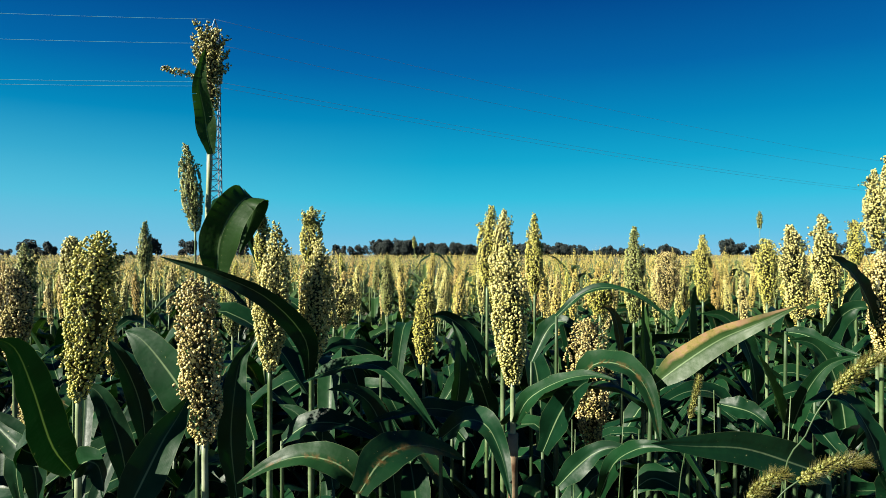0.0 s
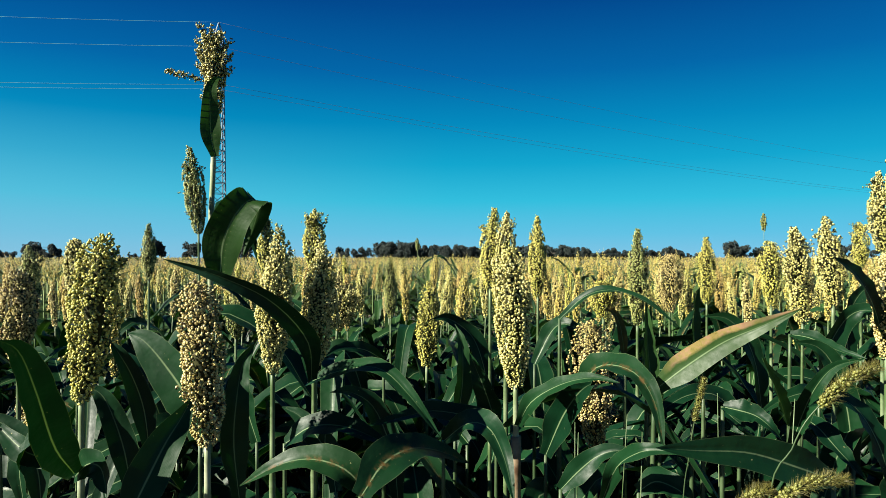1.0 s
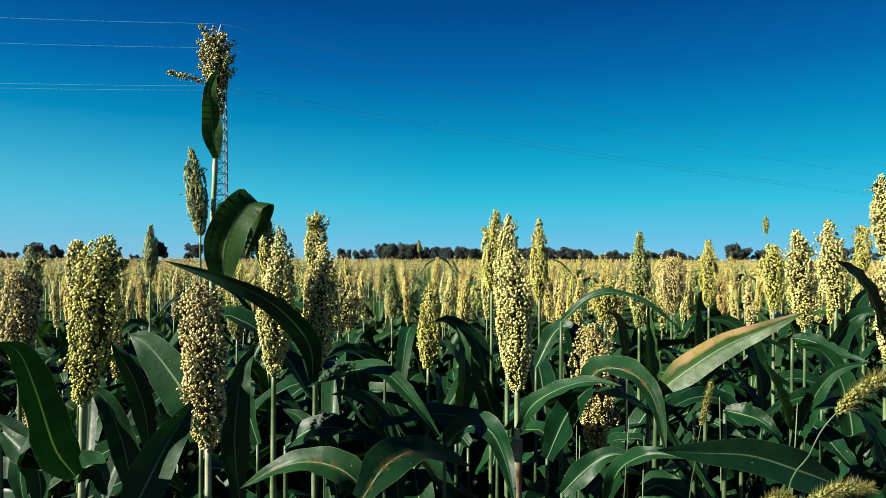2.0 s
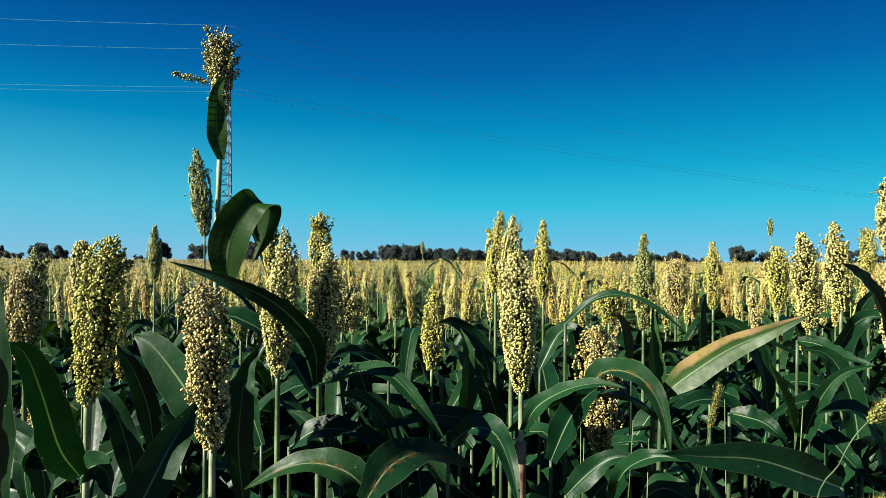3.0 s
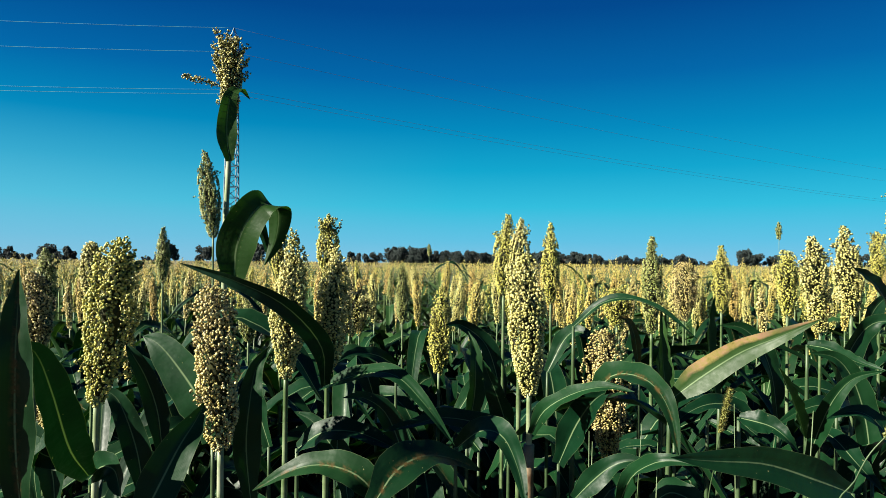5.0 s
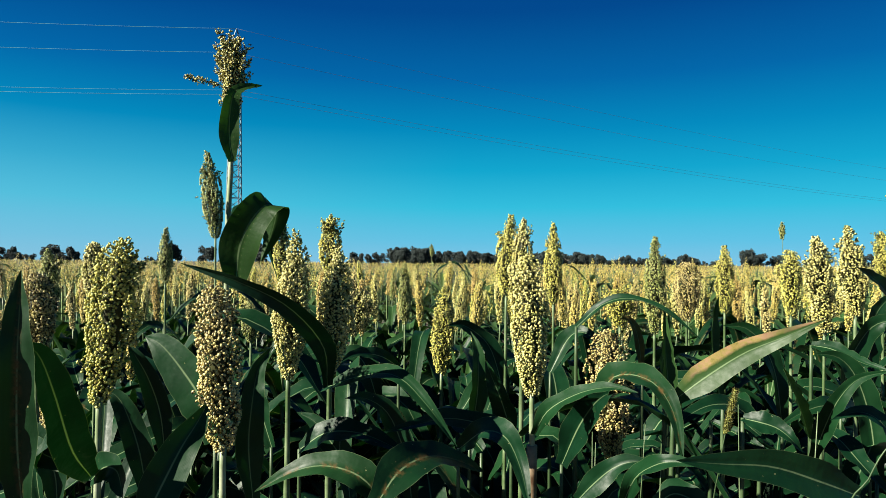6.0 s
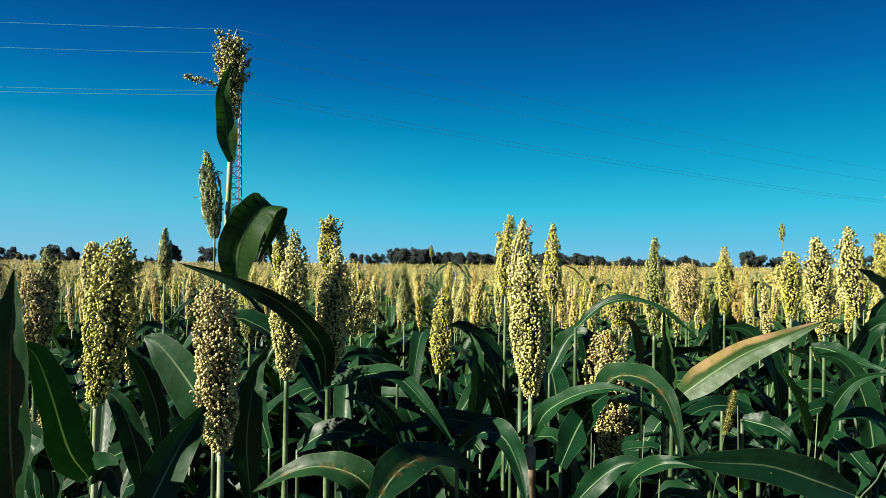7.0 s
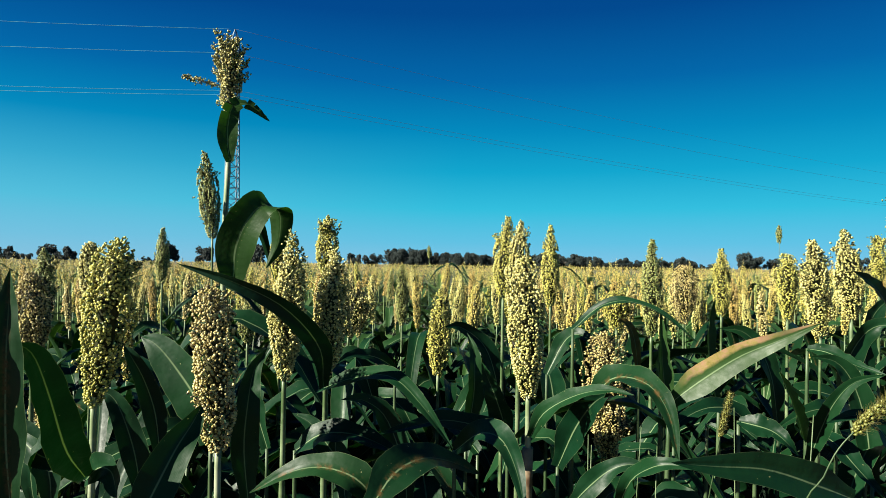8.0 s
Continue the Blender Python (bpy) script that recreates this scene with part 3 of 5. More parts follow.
ARCH_LEAF = hero_leaf(plant, [(-0.236, 1.120, 1.238), (-0.168, 1.080, 1.267), (-0.104, 1.040, 1.276), (-0.052, 1.000, 1.239), (-0.006, 0.980, 1.182)], 0.0420, LEAF, "", seed=108, facing=(0.1, -0.7, 0.8), fold=0.2, wave=0.08)
plant = plant_root(-0.298, 1.520, "sorghum plant with a pointed yellow head")
sorghum(plant, (-0.298, 1.520, 0), (-0.299, 1.500, 1.414), (-0.301, 1.500, 1.564), 0.0542, GRAIN_YELLOW, 109, "spindle", grain=0.0039, leaves=3, lod=1)
HERO_SPOTS.append((-0.298, 1.520))
plant = plant_root(-0.326, 1.920, "sorghum plant with a loose cream head")
sorghum(plant, (-0.326, 1.920, 0), (-0.317, 1.900, 1.241), (-0.281, 1.900, 1.375), 0.0883, GRAIN_CREAM, 110, "broom", grain=0.0047, loose=0.35, leaves=3, lod=1)
HERO_SPOTS.append((-0.326, 1.920))
plant = plant_root(-0.055, 1.820, "sorghum plant with a slender yellow head")
sorghum(plant, (-0.055, 1.820, 0), (-0.053, 1.800, 1.146), (-0.046, 1.800, 1.394), 0.0650, GRAIN_YELLOW, 111, "spindle", grain=0.0047, loose=0.2, leaves=3, lod=1)
HERO_SPOTS.append((-0.055, 1.820))
plant = plant_root(0.121, 1.140, "sorghum plant with a full yellow-cream head and brown sheath")
sorghum(plant, (0.121, 1.140, 0), (0.119, 1.120, 1.225), (0.109, 1.120, 1.473), 0.0713, GRAIN_CREAM, 112, "club", grain=0.0039, loose=0.10, leaves=1, stalk_mat=STALK_PALE, heights=(0.4, 0.85), brown=True, stalk_r=0.0082)
HERO_SPOTS.append((0.121, 1.140))
hero_leaf(plant, [(0.122, 1.110, 1.167), (0.140, 1.080, 1.214), (0.180, 1.040, 1.250), (0.220, 1.000, 1.268), (0.253, 0.960, 1.268)], 0.0321, LEAF, "", seed=120, facing=(0.1, -0.8, 0.6), fold=0.2)
plant = plant_root(0.122, 1.370, "sorghum plant with a cream head beside its twin")
sorghum(plant, (0.122, 1.370, 0), (0.123, 1.350, 1.371), (0.125, 1.350, 1.548), 0.0511, GRAIN_CREAM, 113, "spindle", grain=0.0039, loose=0.16, leaves=3, lod=1)
HERO_SPOTS.append((0.122, 1.370))
plant = plant_root(0.095, 1.470, "sorghum plant with a pointed yellow-cream head")
sorghum(plant, (0.095, 1.470, 0), (0.097, 1.450, 1.378), (0.107, 1.450, 1.565), 0.0574, GRAIN_YELLOW, 114, "spindle", grain=0.0039, loose=0.14, leaves=2, stalk_r=0.006, lod=1)
HERO_SPOTS.append((0.095, 1.470))
plant = plant_root(0.293, 2.120, "sorghum plant with a slim pointed yellow head")
sorghum(plant, (0.293, 2.120, 0), (0.293, 2.100, 1.318), (0.291, 2.100, 1.591), 0.0578, GRAIN_YELLOW, 115, "spindle", grain=0.0047, leaves=4, lod=1)
HERO_SPOTS.append((0.293, 2.120))
plant = plant_root(0.302, 1.340, "sorghum plant with a loose tan head crossed by a leaf")
sorghum(plant, (0.302, 1.340, 0), (0.300, 1.320, 1.057), (0.291, 1.320, 1.332), 0.0840, GRAIN_TAN, 116, "club", grain=0.0039, loose=0.22, leaves=2, heights=(0.4, 0.85), lod=1)
HERO_SPOTS.append((0.302, 1.340))
hero_leaf(plant, [(0.224, 1.150, 1.205), (0.247, 1.080, 1.271), (0.280, 1.000, 1.280), (0.302, 0.960, 1.245), (0.311, 0.940, 1.178)], 0.0512, LEAF_RUST, "green blade with an orange-brown blemish", seed=121, facing=(-0.1, -0.8, 0.6), fold=0.25)
plant = plant_root(0.523, 1.820, "sorghum plant with a slim grey-green head")
sorghum(plant, (0.523, 1.820, 0), (0.523, 1.800, 1.260), (0.523, 1.800, 1.540), 0.0527, GRAIN_GREEN, 117, "spindle", grain=0.0047, leaves=4, lod=1)
HERO_SPOTS.append((0.523, 1.820))
plant = plant_root(0.813, 2.420, "sorghum plant with a broad tan head")
sorghum(plant, (0.813, 2.420, 0), (0.814, 2.400, 1.248), (0.818, 2.400, 1.469), 0.0991, GRAIN_TAN, 118, "club", grain=0.0047, leaves=4, lod=1)
HERO_SPOTS.append((0.813, 2.420))
plant = plant_root(0.911, 2.320, "sorghum plant with a slim yellow head")
sorghum(plant, (0.911, 2.320, 0), (0.910, 2.300, 1.286), (0.908, 2.300, 1.527), 0.0673, GRAIN_YELLOW, 119, "spindle", grain=0.0047, leaves=4, lod=1)
HERO_SPOTS.append((0.911, 2.320))
plant = plant_root(0.736, 1.370, "sorghum plant with a lumpy cream head on a thin stalk")
sorghum(plant, (0.705, 1.350, 0), (0.731, 1.350, 1.315), (0.711, 1.350, 1.520), 0.0570, GRAIN_CREAM, 120, "broom", grain=0.0039, loose=0.25, leaves=0, stalk_r=0.005, lod=1)
HERO_SPOTS.append((0.736, 1.370))
hero_leaf(plant, [(0.612, 1.180, 1.148), (0.586, 1.150, 1.192), (0.559, 1.120, 1.231), (0.537, 1.100, 1.263), (0.518, 1.080, 1.286)], 0.0330, LEAF_LIT, "", seed=126, facing=(0.5, -1, 0.2), fold=0.35)
hero_leaf(plant, [(0.617, 1.180, 1.116), (0.620, 1.150, 1.176), (0.627, 1.120, 1.230), (0.648, 1.100, 1.268), (0.674, 1.060, 1.288)], 0.0350, LEAF, "", seed=127, facing=(-0.5, -1, 0.3), fold=0.35)
plant = plant_root(0.938, 1.920, "sorghum plant with a short yellow head")
sorghum(plant, (0.938, 1.920, 0), (0.937, 1.900, 1.306), (0.933, 1.900, 1.502), 0.0621, GRAIN_YELLOW, 121, "club", grain=0.0047, leaves=4, lod=1)
HERO_SPOTS.append((0.938, 1.920))
hero_leaf(plant, [(0.920, 1.850, 1.214), (0.901, 1.700, 1.248), (0.903, 1.600, 1.246), (0.915, 1.550, 1.233), (0.924, 1.500, 1.215)], 0.0480, LEAF, "", seed=128, facing=(0, -0.8, 0.6), fold=0.2)
plant = plant_root(0.945, 1.620, "sorghum plant with a broad-shouldered cream head")
sorghum(plant, (0.945, 1.620, 0), (0.940, 1.600, 1.329), (0.920, 1.600, 1.557), 0.0650, GRAIN_CREAM, 122, "spindle", grain=0.0047, loose=0.12, leaves=4, lod=1)
HERO_SPOTS.append((0.945, 1.620))
plant = plant_root(1.385, 2.220, "sorghum plant with a small yellow head")
sorghum(plant, (1.385, 2.220, 0), (1.384, 2.200, 1.416), (1.378, 2.200, 1.573), 0.0568, GRAIN_YELLOW, 123, "spindle", grain=0.0047, leaves=4, lod=1)
HERO_SPOTS.append((1.385, 2.220))
plant = plant_root(1.127, 1.720, "tall sorghum plant with a pale tapering head")
sorghum(plant, (1.127, 1.720, 0), (1.125, 1.700, 1.460), (1.116, 1.700, 1.678), 0.0585, GRAIN_CREAM, 124, "spindle", grain=0.0047, leaves=3, lod=1)
HERO_SPOTS.append((1.127, 1.720))
plant = plant_root(0.734, 1.120, "sorghum plant with a pale head and stout stalk")
sorghum(plant, (0.734, 1.120, 0), (0.734, 1.100, 1.280), (0.732, 1.100, 1.461), 0.0473, GRAIN_TAN, 125, "club", grain=0.0039, leaves=3, stalk_r=0.0065)
HERO_SPOTS.append((0.734, 1.120))
hero_leaf(plant, [(0.731, 1.100, 1.310), (0.702, 1.080, 1.368), (0.667, 1.060, 1.414), (0.638, 1.050, 1.438), (0.612, 1.040, 1.450)], 0.0367, LEAF, "", seed=132, facing=(0.4, -1, 0.2), fold=0.3)
plant = plant_root(1.101, 1.620, "tall sorghum plant with a cream head")
sorghum(plant, (1.101, 1.620, 0), (1.100, 1.600, 1.522), (1.096, 1.600, 1.721), 0.0606, GRAIN_CREAM, 126, "spindle", grain=0.0047, leaves=3, lod=1)
HERO_SPOTS.append((1.101, 1.620))
plant = plant_root(-0.652, 1.770, "slender side shoot with a narrow green head")
sorghum(plant, (-0.652, 1.770, 0), (-0.659, 1.750, 1.510), (-0.687, 1.750, 1.754), 0.0542, GRAIN_GREEN, 127, "spindle", grain=0.0047, loose=0.14, leaves=1, stalk_r=0.005, lod=1)
HERO_SPOTS.append((-0.652, 1.770))
plant = plant_root(2.173, 4.520, "thin tall sorghum plant with a tiny head")
sorghum(plant, (2.173, 4.520, 0), (2.172, 4.500, 1.628), (2.168, 4.500, 1.752), 0.0348, GRAIN_GREEN, 128, "spindle", grain=0.0054, leaves=2, stalk_r=0.003, lod=1)
HERO_SPOTS.append((2.173, 4.520))
plant = plant_root(-0.263, 6.020, "thin tall sorghum plant with a tiny head")
sorghum(plant, (-0.263, 6.020, 0), (-0.263, 6.000, 1.512), (-0.263, 6.000, 1.626), 0.0413, GRAIN_GREEN, 129, "spindle", grain=0.0054, leaves=2, stalk_r=0.003, lod=1)
HERO_SPOTS.append((-0.263, 6.020))
plant = plant_root(-0.244, 2.920, "sorghum plant with a slim green head")
sorghum(plant, (-0.244, 2.920, 0), (-0.245, 2.900, 1.181), (-0.249, 2.900, 1.455), 0.0624, GRAIN_GREEN, 130, "spindle", grain=0.0054, leaves=4, lod=1)
HERO_SPOTS.append((-0.244, 2.920))
plant = plant_root(0.071, 3.020, "sorghum plant with a short slim head")
sorghum(plant, (0.071, 3.020, 0), (0.072, 3.000, 1.140), (0.075, 3.000, 1.362), 0.0671, GRAIN_YELLOW, 131, "spindle", grain=0.0054, leaves=4, lod=1)
HERO_SPOTS.append((0.071, 3.020))
plant = plant_root(-0.703, 2.220, "low sorghum plant with a green head")
sorghum(plant, (-0.703, 2.220, 0), (-0.704, 2.200, 1.179), (-0.708, 2.200, 1.321), 0.0568, GRAIN_GREEN, 132, "spindle", grain=0.0047, leaves=3, lod=1)
HERO_SPOTS.append((-0.703, 2.220))
plant = plant_root(0.455, 1.920, "low sorghum plant with a yellow head")
sorghum(plant, (0.455, 1.920, 0), (0.454, 1.900, 1.273), (0.451, 1.900, 1.388), 0.0817, GRAIN_YELLOW, 133, "club", grain=0.0047, leaves=3, lod=1)
HERO_SPOTS.append((0.455, 1.920))
plant = plant_root(-0.808, 1.320, "low sorghum plant with a shaded tan head")
sorghum(plant, (-0.808, 1.320, 0), (-0.808, 1.300, 1.106), (-0.810, 1.300, 1.184), 0.0671, GRAIN_TAN, 134, "club", grain=0.0039, leaves=3, lod=1)
HERO_SPOTS.append((-0.808, 1.320))

# the tall plant that stands above the rest
TALL = plant_root(-0.647, 1.82, "very tall sorghum plant with a loose pale head")
tall_rng = np.random.default_rng(7)
tall_spurs = [(0.40, 3.2, 0.125, 0.042)] + [(h, a, q * (1.15 - 0.5 * h), 0.035 + 0.03 * q / 0.06) for h, a, q in zip(np.linspace(0.3, 0.84, 26), np.arange(26) * 2.4, tall_rng.uniform(0.036, 0.064, 26))]
sorghum(TALL, (-0.654, 1.82, 0), (-0.634, 1.800, 1.840), (-0.652, 1.800, 2.068), 0.062, GRAIN_CREAM, 77, "broom", loose=0.2, grain=0.0056, count=700, lod=1, stalk_mat=STALK_PALE, leaves=2, stalk_r=0.0095,
        via=[(-0.646, 1.800, 1.376), (-0.640, 1.800, 1.701)], lean=(0.008, 0), spurs=tall_spurs)
HERO_SPOTS.append((-0.647, 1.82))


def lean_frame(p, along, side):
    """A pose at p whose y runs along the blade and whose x runs across it."""
    y = Vector(along).normalized()
    x = (Vector(side) - Vector(side).dot(y) * y).normalized()
    m = Matrix((x, y, x.cross(y))).transposed().to_4x4()
    m.translation = p
    return m


class WindLeaf:
    """A long blade in rigid, overlapping pieces, whose midline goes from shape to shape in the wind.
    shapes: midlines from the foot, in metres of (right, up, away); sides: the way across the blade at foot, middle and tip."""

    def __init__(self, root, foot, shapes, sides, width, label, bits=14, fold=0.2, s0=0.05, usual=0.5):
        self.foot, self.shapes, self.sides, self.bits, self.usual = Vector(foot) - root.location, shapes, sides, bits, usual
        line = curve_points([(x, d, z) for x, z, d in shapes[0]], 200)
        self.step = float(np.linalg.norm(np.diff(line, axis=0), axis=1).sum()) / bits
        self.pieces = []
        for i in range(bits):
            me = self.piece_mesh(i, width, fold, s0)
            if i == 0:
                self.leaf = part("leaf", me, root, label)
                self.leaf.matrix_basis = self.pose_at(0, 0)
            else:
                self.pieces.append(part("blade_piece", me, self.leaf))

    def piece_mesh(self, i, width, fold, s0):
        """The stretch of the whole blade's surface, at its usual bend, that belongs to piece i."""
        rows, across = 6, 8
        home = self.pose_at(i, self.usual).inverted()
        verts, uvs, faces = [], [], []
        for k in range(rows):
            u = i - 0.1 + 1.2 * k / (rows - 1)
            s = min(max(s0 + (1 - s0) * u / self.bits, 0.0), 1.0)
            g = min(s / 0.34, 1.0)
            w = width * (0.30 + 0.70 * g * g * (3 - 2 * g)) * max(1 - s ** 2.3, 0) ** 0.9 + 0.0012
            here = home @ self.pose_at(min(max(u, 0), self.bits) - 0.5, self.usual)
            for j in range(across + 1):
                e = 2 * j / across - 1
                wave = 0.05 * w * e * e * math.sin(s * 15 + (2 if e > 0 else 0))
                verts.append(here @ Vector((e * 0.5 * w, 0, fold * abs(e) ** 1.3 * w * 0.5 + wave - (0.0012 if j == across // 2 else 0))))
                uvs.append((j / across, s))
        n = across + 1
        for k in range(rows - 1):
            for j in range(across):
                q = k * n + j
                faces.append((q, q + 1, q + n + 1, q + n))
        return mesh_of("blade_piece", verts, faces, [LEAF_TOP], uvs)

    def pose_at(self, i, k):
        lo = min(int(k), len(self.shapes) - 2)
        f = k - lo
        ctrl = [tuple((1 - f) * p + f * q for p, q in zip(a, b)) for a, b in zip(self.shapes[lo], self.shapes[lo + 1])]
        line = curve_points([(x, d, z) for x, z, d in ctrl], 200)
        run = np.concatenate([[0], np.cumsum(np.linalg.norm(np.diff(line, axis=0), axis=1))])
        run *= self.step * self.bits / run[-1]
        at = [np.array([np.interp(min(max(q, 0), run[-1]), run, line[:, c]) for c in range(3)]) for q in ((i + 0.1) * self.step, (i + 0.5) * self.step, (i + 0.9) * self.step)]
        u = (i + 0.5) / self.bits * (len(self.sides) - 1)
        j = min(int(u), len(self.sides) - 2)
        side = Vector(self.sides[j]).lerp(Vector(self.sides[j + 1]), u - j)
        return lean_frame(self.foot + Vector(at[1]), at[2] - at[0], side)

    def blow(self, times):
        base = self.pose_at(0, 0).inverted()
        for i, ob in enumerate(self.pieces, 1):
            walk(ob, [(t, base @ self.pose_at(i, k)) for t, k in times])


TOP_LEAF = WindLeaf(TALL, (-0.612, 1.735, 1.716), [
    [(0, 0, 0), (-0.012, 0.055, 0), (-0.019, 0.107, 0), (-0.028, 0.173, -0.01), (-0.024, 0.229, -0.01), (-0.013, 0.281, -0.01)],
    [(0, 0, 0), (-0.009, 0.055, 0), (-0.010, 0.118, 0), (0.000, 0.178, 0), (0.012, 0.200, 0.03), (0.016, 0.170, 0.07)],
    [(0, 0, 0), (-0.009, 0.055, 0), (-0.010, 0.118, 0), (0.000, 0.182, 0), (0.024, 0.208, 0.02), (0.070, 0.222, 0.04)],
    [(0, 0, 0), (-0.008, 0.056, 0), (-0.006, 0.111, 0), (0.008, 0.152, 0), (0.042, 0.160, 0.02), (0.096, 0.117, 0.03)]],
    [(0.96, 0.28, 0.0), (0.94, 0.34, 0.0), (0.90, 0.36, -0.2)], 0.056, "dark green blade beside the loose head, tip bent by wind")
FLAG_LEAF = WindLeaf(TALL, (-0.597, 1.735, 1.405), [
    [(0, 0, 0), (0.010, 0.081, -0.01), (0.042, 0.150, -0.02), (0.078, 0.195, -0.01), (0.092, 0.190, 0.03), (0.070, 0.120, 0.045), (0.045, 0.050, 0.045)],
    [(0, 0, 0), (0.008, 0.081, -0.01), (0.038, 0.150, -0.02), (0.078, 0.197, -0.01), (0.112, 0.180, 0.03), (0.106, 0.100, 0.045), (0.074, 0.030, 0.045)]],
    [(0.98, 0.1, 0.0), (0.92, 0.1, -0.15), (0.88, 0.05, -0.42), (0.90, 0.0, -0.35), (0.95, 0.1, -0.2)], 0.112, "broad green blade folded over at its bend", bits=22, fold=0.25, s0=0.12, usual=0.45)

# plants of which only the leaves come forward
leafy_shoot((-0.099, 0.830), [(-0.103, 0.800, 1.160), (-0.079, 0.840, 1.188), (-0.046, 0.880, 1.196), (-0.008, 0.920, 1.181), (0.034, 0.950, 1.154)], 0.0600, LEAF_RUST, leaf_label="green blade with a rusty streak by the midrib", seed=500, facing=(0, -0.8, 0.7), fold=0.25, wave=0.08)
leafy_shoot((-0.082, 0.830), [(-0.096, 0.840, 1.149), (-0.130, 0.840, 1.182), (-0.175, 0.850, 1.191), (-0.221, 0.860, 1.179), (-0.275, 0.880, 1.145)], 0.0500, LEAF_RUST, leaf_label="green blade with a rusty streak by the midrib", seed=507, facing=(0, -0.7, 0.8), fold=0.25, wave=0.08)
leafy_shoot((-0.274, 1.150), [(-0.274, 1.120, 1.134), (-0.226, 1.100, 1.168), (-0.171, 1.080, 1.175), (-0.121, 1.050, 1.167), (-0.078, 1.020, 1.153)], 0.0517, LEAF, leaf_label="", seed=514, facing=(0, -0.7, 0.8), fold=0.2)
leafy_shoot((0.130, 1.330), [(0.130, 1.300, 1.072), (0.073, 1.280, 1.131), (-0.015, 1.250, 1.160), (-0.076, 1.200, 1.161), (-0.139, 1.160, 1.153)], 0.0511, LEAF, leaf_label="", seed=521, facing=(0, -0.7, 0.8), fold=0.2)
leafy_shoot((-0.421, 0.890), [(-0.421, 0.860, 1.096), (-0.401, 0.880, 1.149), (-0.383, 0.900, 1.196), (-0.369, 0.920, 1.226), (-0.358, 0.930, 1.253)], 0.0618, LEAF, leaf_label="", seed=528, facing=(0.4, -1, 0.2), fold=0.35, wave=0.04)
leafy_shoot((-0.418, 1.150), [(-0.418, 1.120, 1.144), (-0.442, 1.120, 1.211), (-0.485, 1.130, 1.267), (-0.524, 1.140, 1.305), (-0.556, 1.150, 1.318)], 0.0896, LEAF, leaf_label="", seed=535, facing=(-0.35, -1, 0.35), fold=0.12, wave=0.04)
leafy_shoot((-0.472, 1.080), [(-0.472, 1.050, 1.136), (-0.482, 1.050, 1.208), (-0.497, 1.040, 1.264), (-0.513, 1.030, 1.301), (-0.525, 1.030, 1.319)], 0.0394, LEAF, leaf_label="", seed=542, facing=(0.5, -1, 0.2), fold=0.3)
DRY_SHOOT, DRY_LEAF = leafy_shoot((0.298, 1.030), [(0.316, 1.000, 1.249), (0.353, 0.980, 1.286), (0.398, 0.950, 1.327), (0.439, 0.920, 1.354), (0.487, 0.900, 1.381)], 0.0460, LEAF_DRY, leaf_label="leaf with one half dried to straw and pink-brown", seed=549, facing=(-0.3, -1, 0.4), fold=0.15, wave=0.05)
leafy_shoot((0.233, 1.380), [(0.233, 1.350, 1.325), (0.279, 1.320, 1.373), (0.331, 1.300, 1.387), (0.389, 1.270, 1.365), (0.447, 1.250, 1.314)], 0.0235, LEAF, leaf_label="", seed=556, facing=(0, -0.7, 0.8), fold=0.2)
leafy_shoot((0.421, 1.330), [(0.421, 1.300, 1.106), (0.407, 1.300, 1.195), (0.400, 1.300, 1.262), (0.398, 1.300, 1.307), (0.394, 1.300, 1.374)], 0.0403, LEAF_LIT, leaf_label="", seed=563, facing=(0.3, -1, 0.1), fold=0.4)
BROAD_SHOOT, BROAD_LEAF = leafy_shoot((0.539, 0.870), [(0.503, 0.860, 1.162), (0.449, 0.840, 1.184), (0.377, 0.820, 1.209), (0.307, 0.800, 1.218), (0.247, 0.780, 1.227)], 0.0540, LEAF, leaf_label="", seed=570, facing=(0, -1, 0.4), fold=0.18, wave=0.05)
leafy_shoot((-0.004, 1.190), [(-0.004, 1.160, 1.128), (0.036, 1.100, 1.174), (0.069, 1.050, 1.179), (0.089, 1.000, 1.146), (0.101, 0.970, 1.089)], 0.0545, LEAF, leaf_label="", seed=577, facing=(0, -0.8, 0.6), fold=0.25)
leafy_shoot((0.189, 1.280), [(0.189, 1.250, 1.076), (0.208, 1.200, 1.153), (0.224, 1.150, 1.205), (0.233, 1.100, 1.234), (0.247, 1.080, 1.246)], 0.0597, LEAF, leaf_label="", seed=584, facing=(-0.4, -1, 0.2), fold=0.3)
leafy_shoot((0.019, 1.430), [(0.019, 1.400, 1.079), (0.034, 1.400, 1.163), (0.037, 1.400, 1.224), (0.034, 1.420, 1.269), (0.020, 1.450, 1.303)], 0.0438, LEAF_LIT, leaf_label="", seed=591, facing=(0.4, -1, 0.2), fold=0.3)
leafy_shoot((0.237, 1.030), [(0.237, 1.000, 1.082), (0.246, 0.950, 1.149), (0.260, 0.900, 1.184), (0.285, 0.880, 1.194), (0.311, 0.860, 1.193)], 0.0316, LEAF, leaf_label="", seed=598, facing=(0, -0.8, 0.6), fold=0.3)
leafy_shoot((0.850, 1.430), [(0.850, 1.400, 1.079), (0.785, 1.350, 1.162), (0.711, 1.300, 1.184), (0.656, 1.280, 1.177), (0.587, 1.250, 1.151)], 0.0498, LEAF, leaf_label="", seed=605, facing=(0, -0.7, 0.8), fold=0.2)
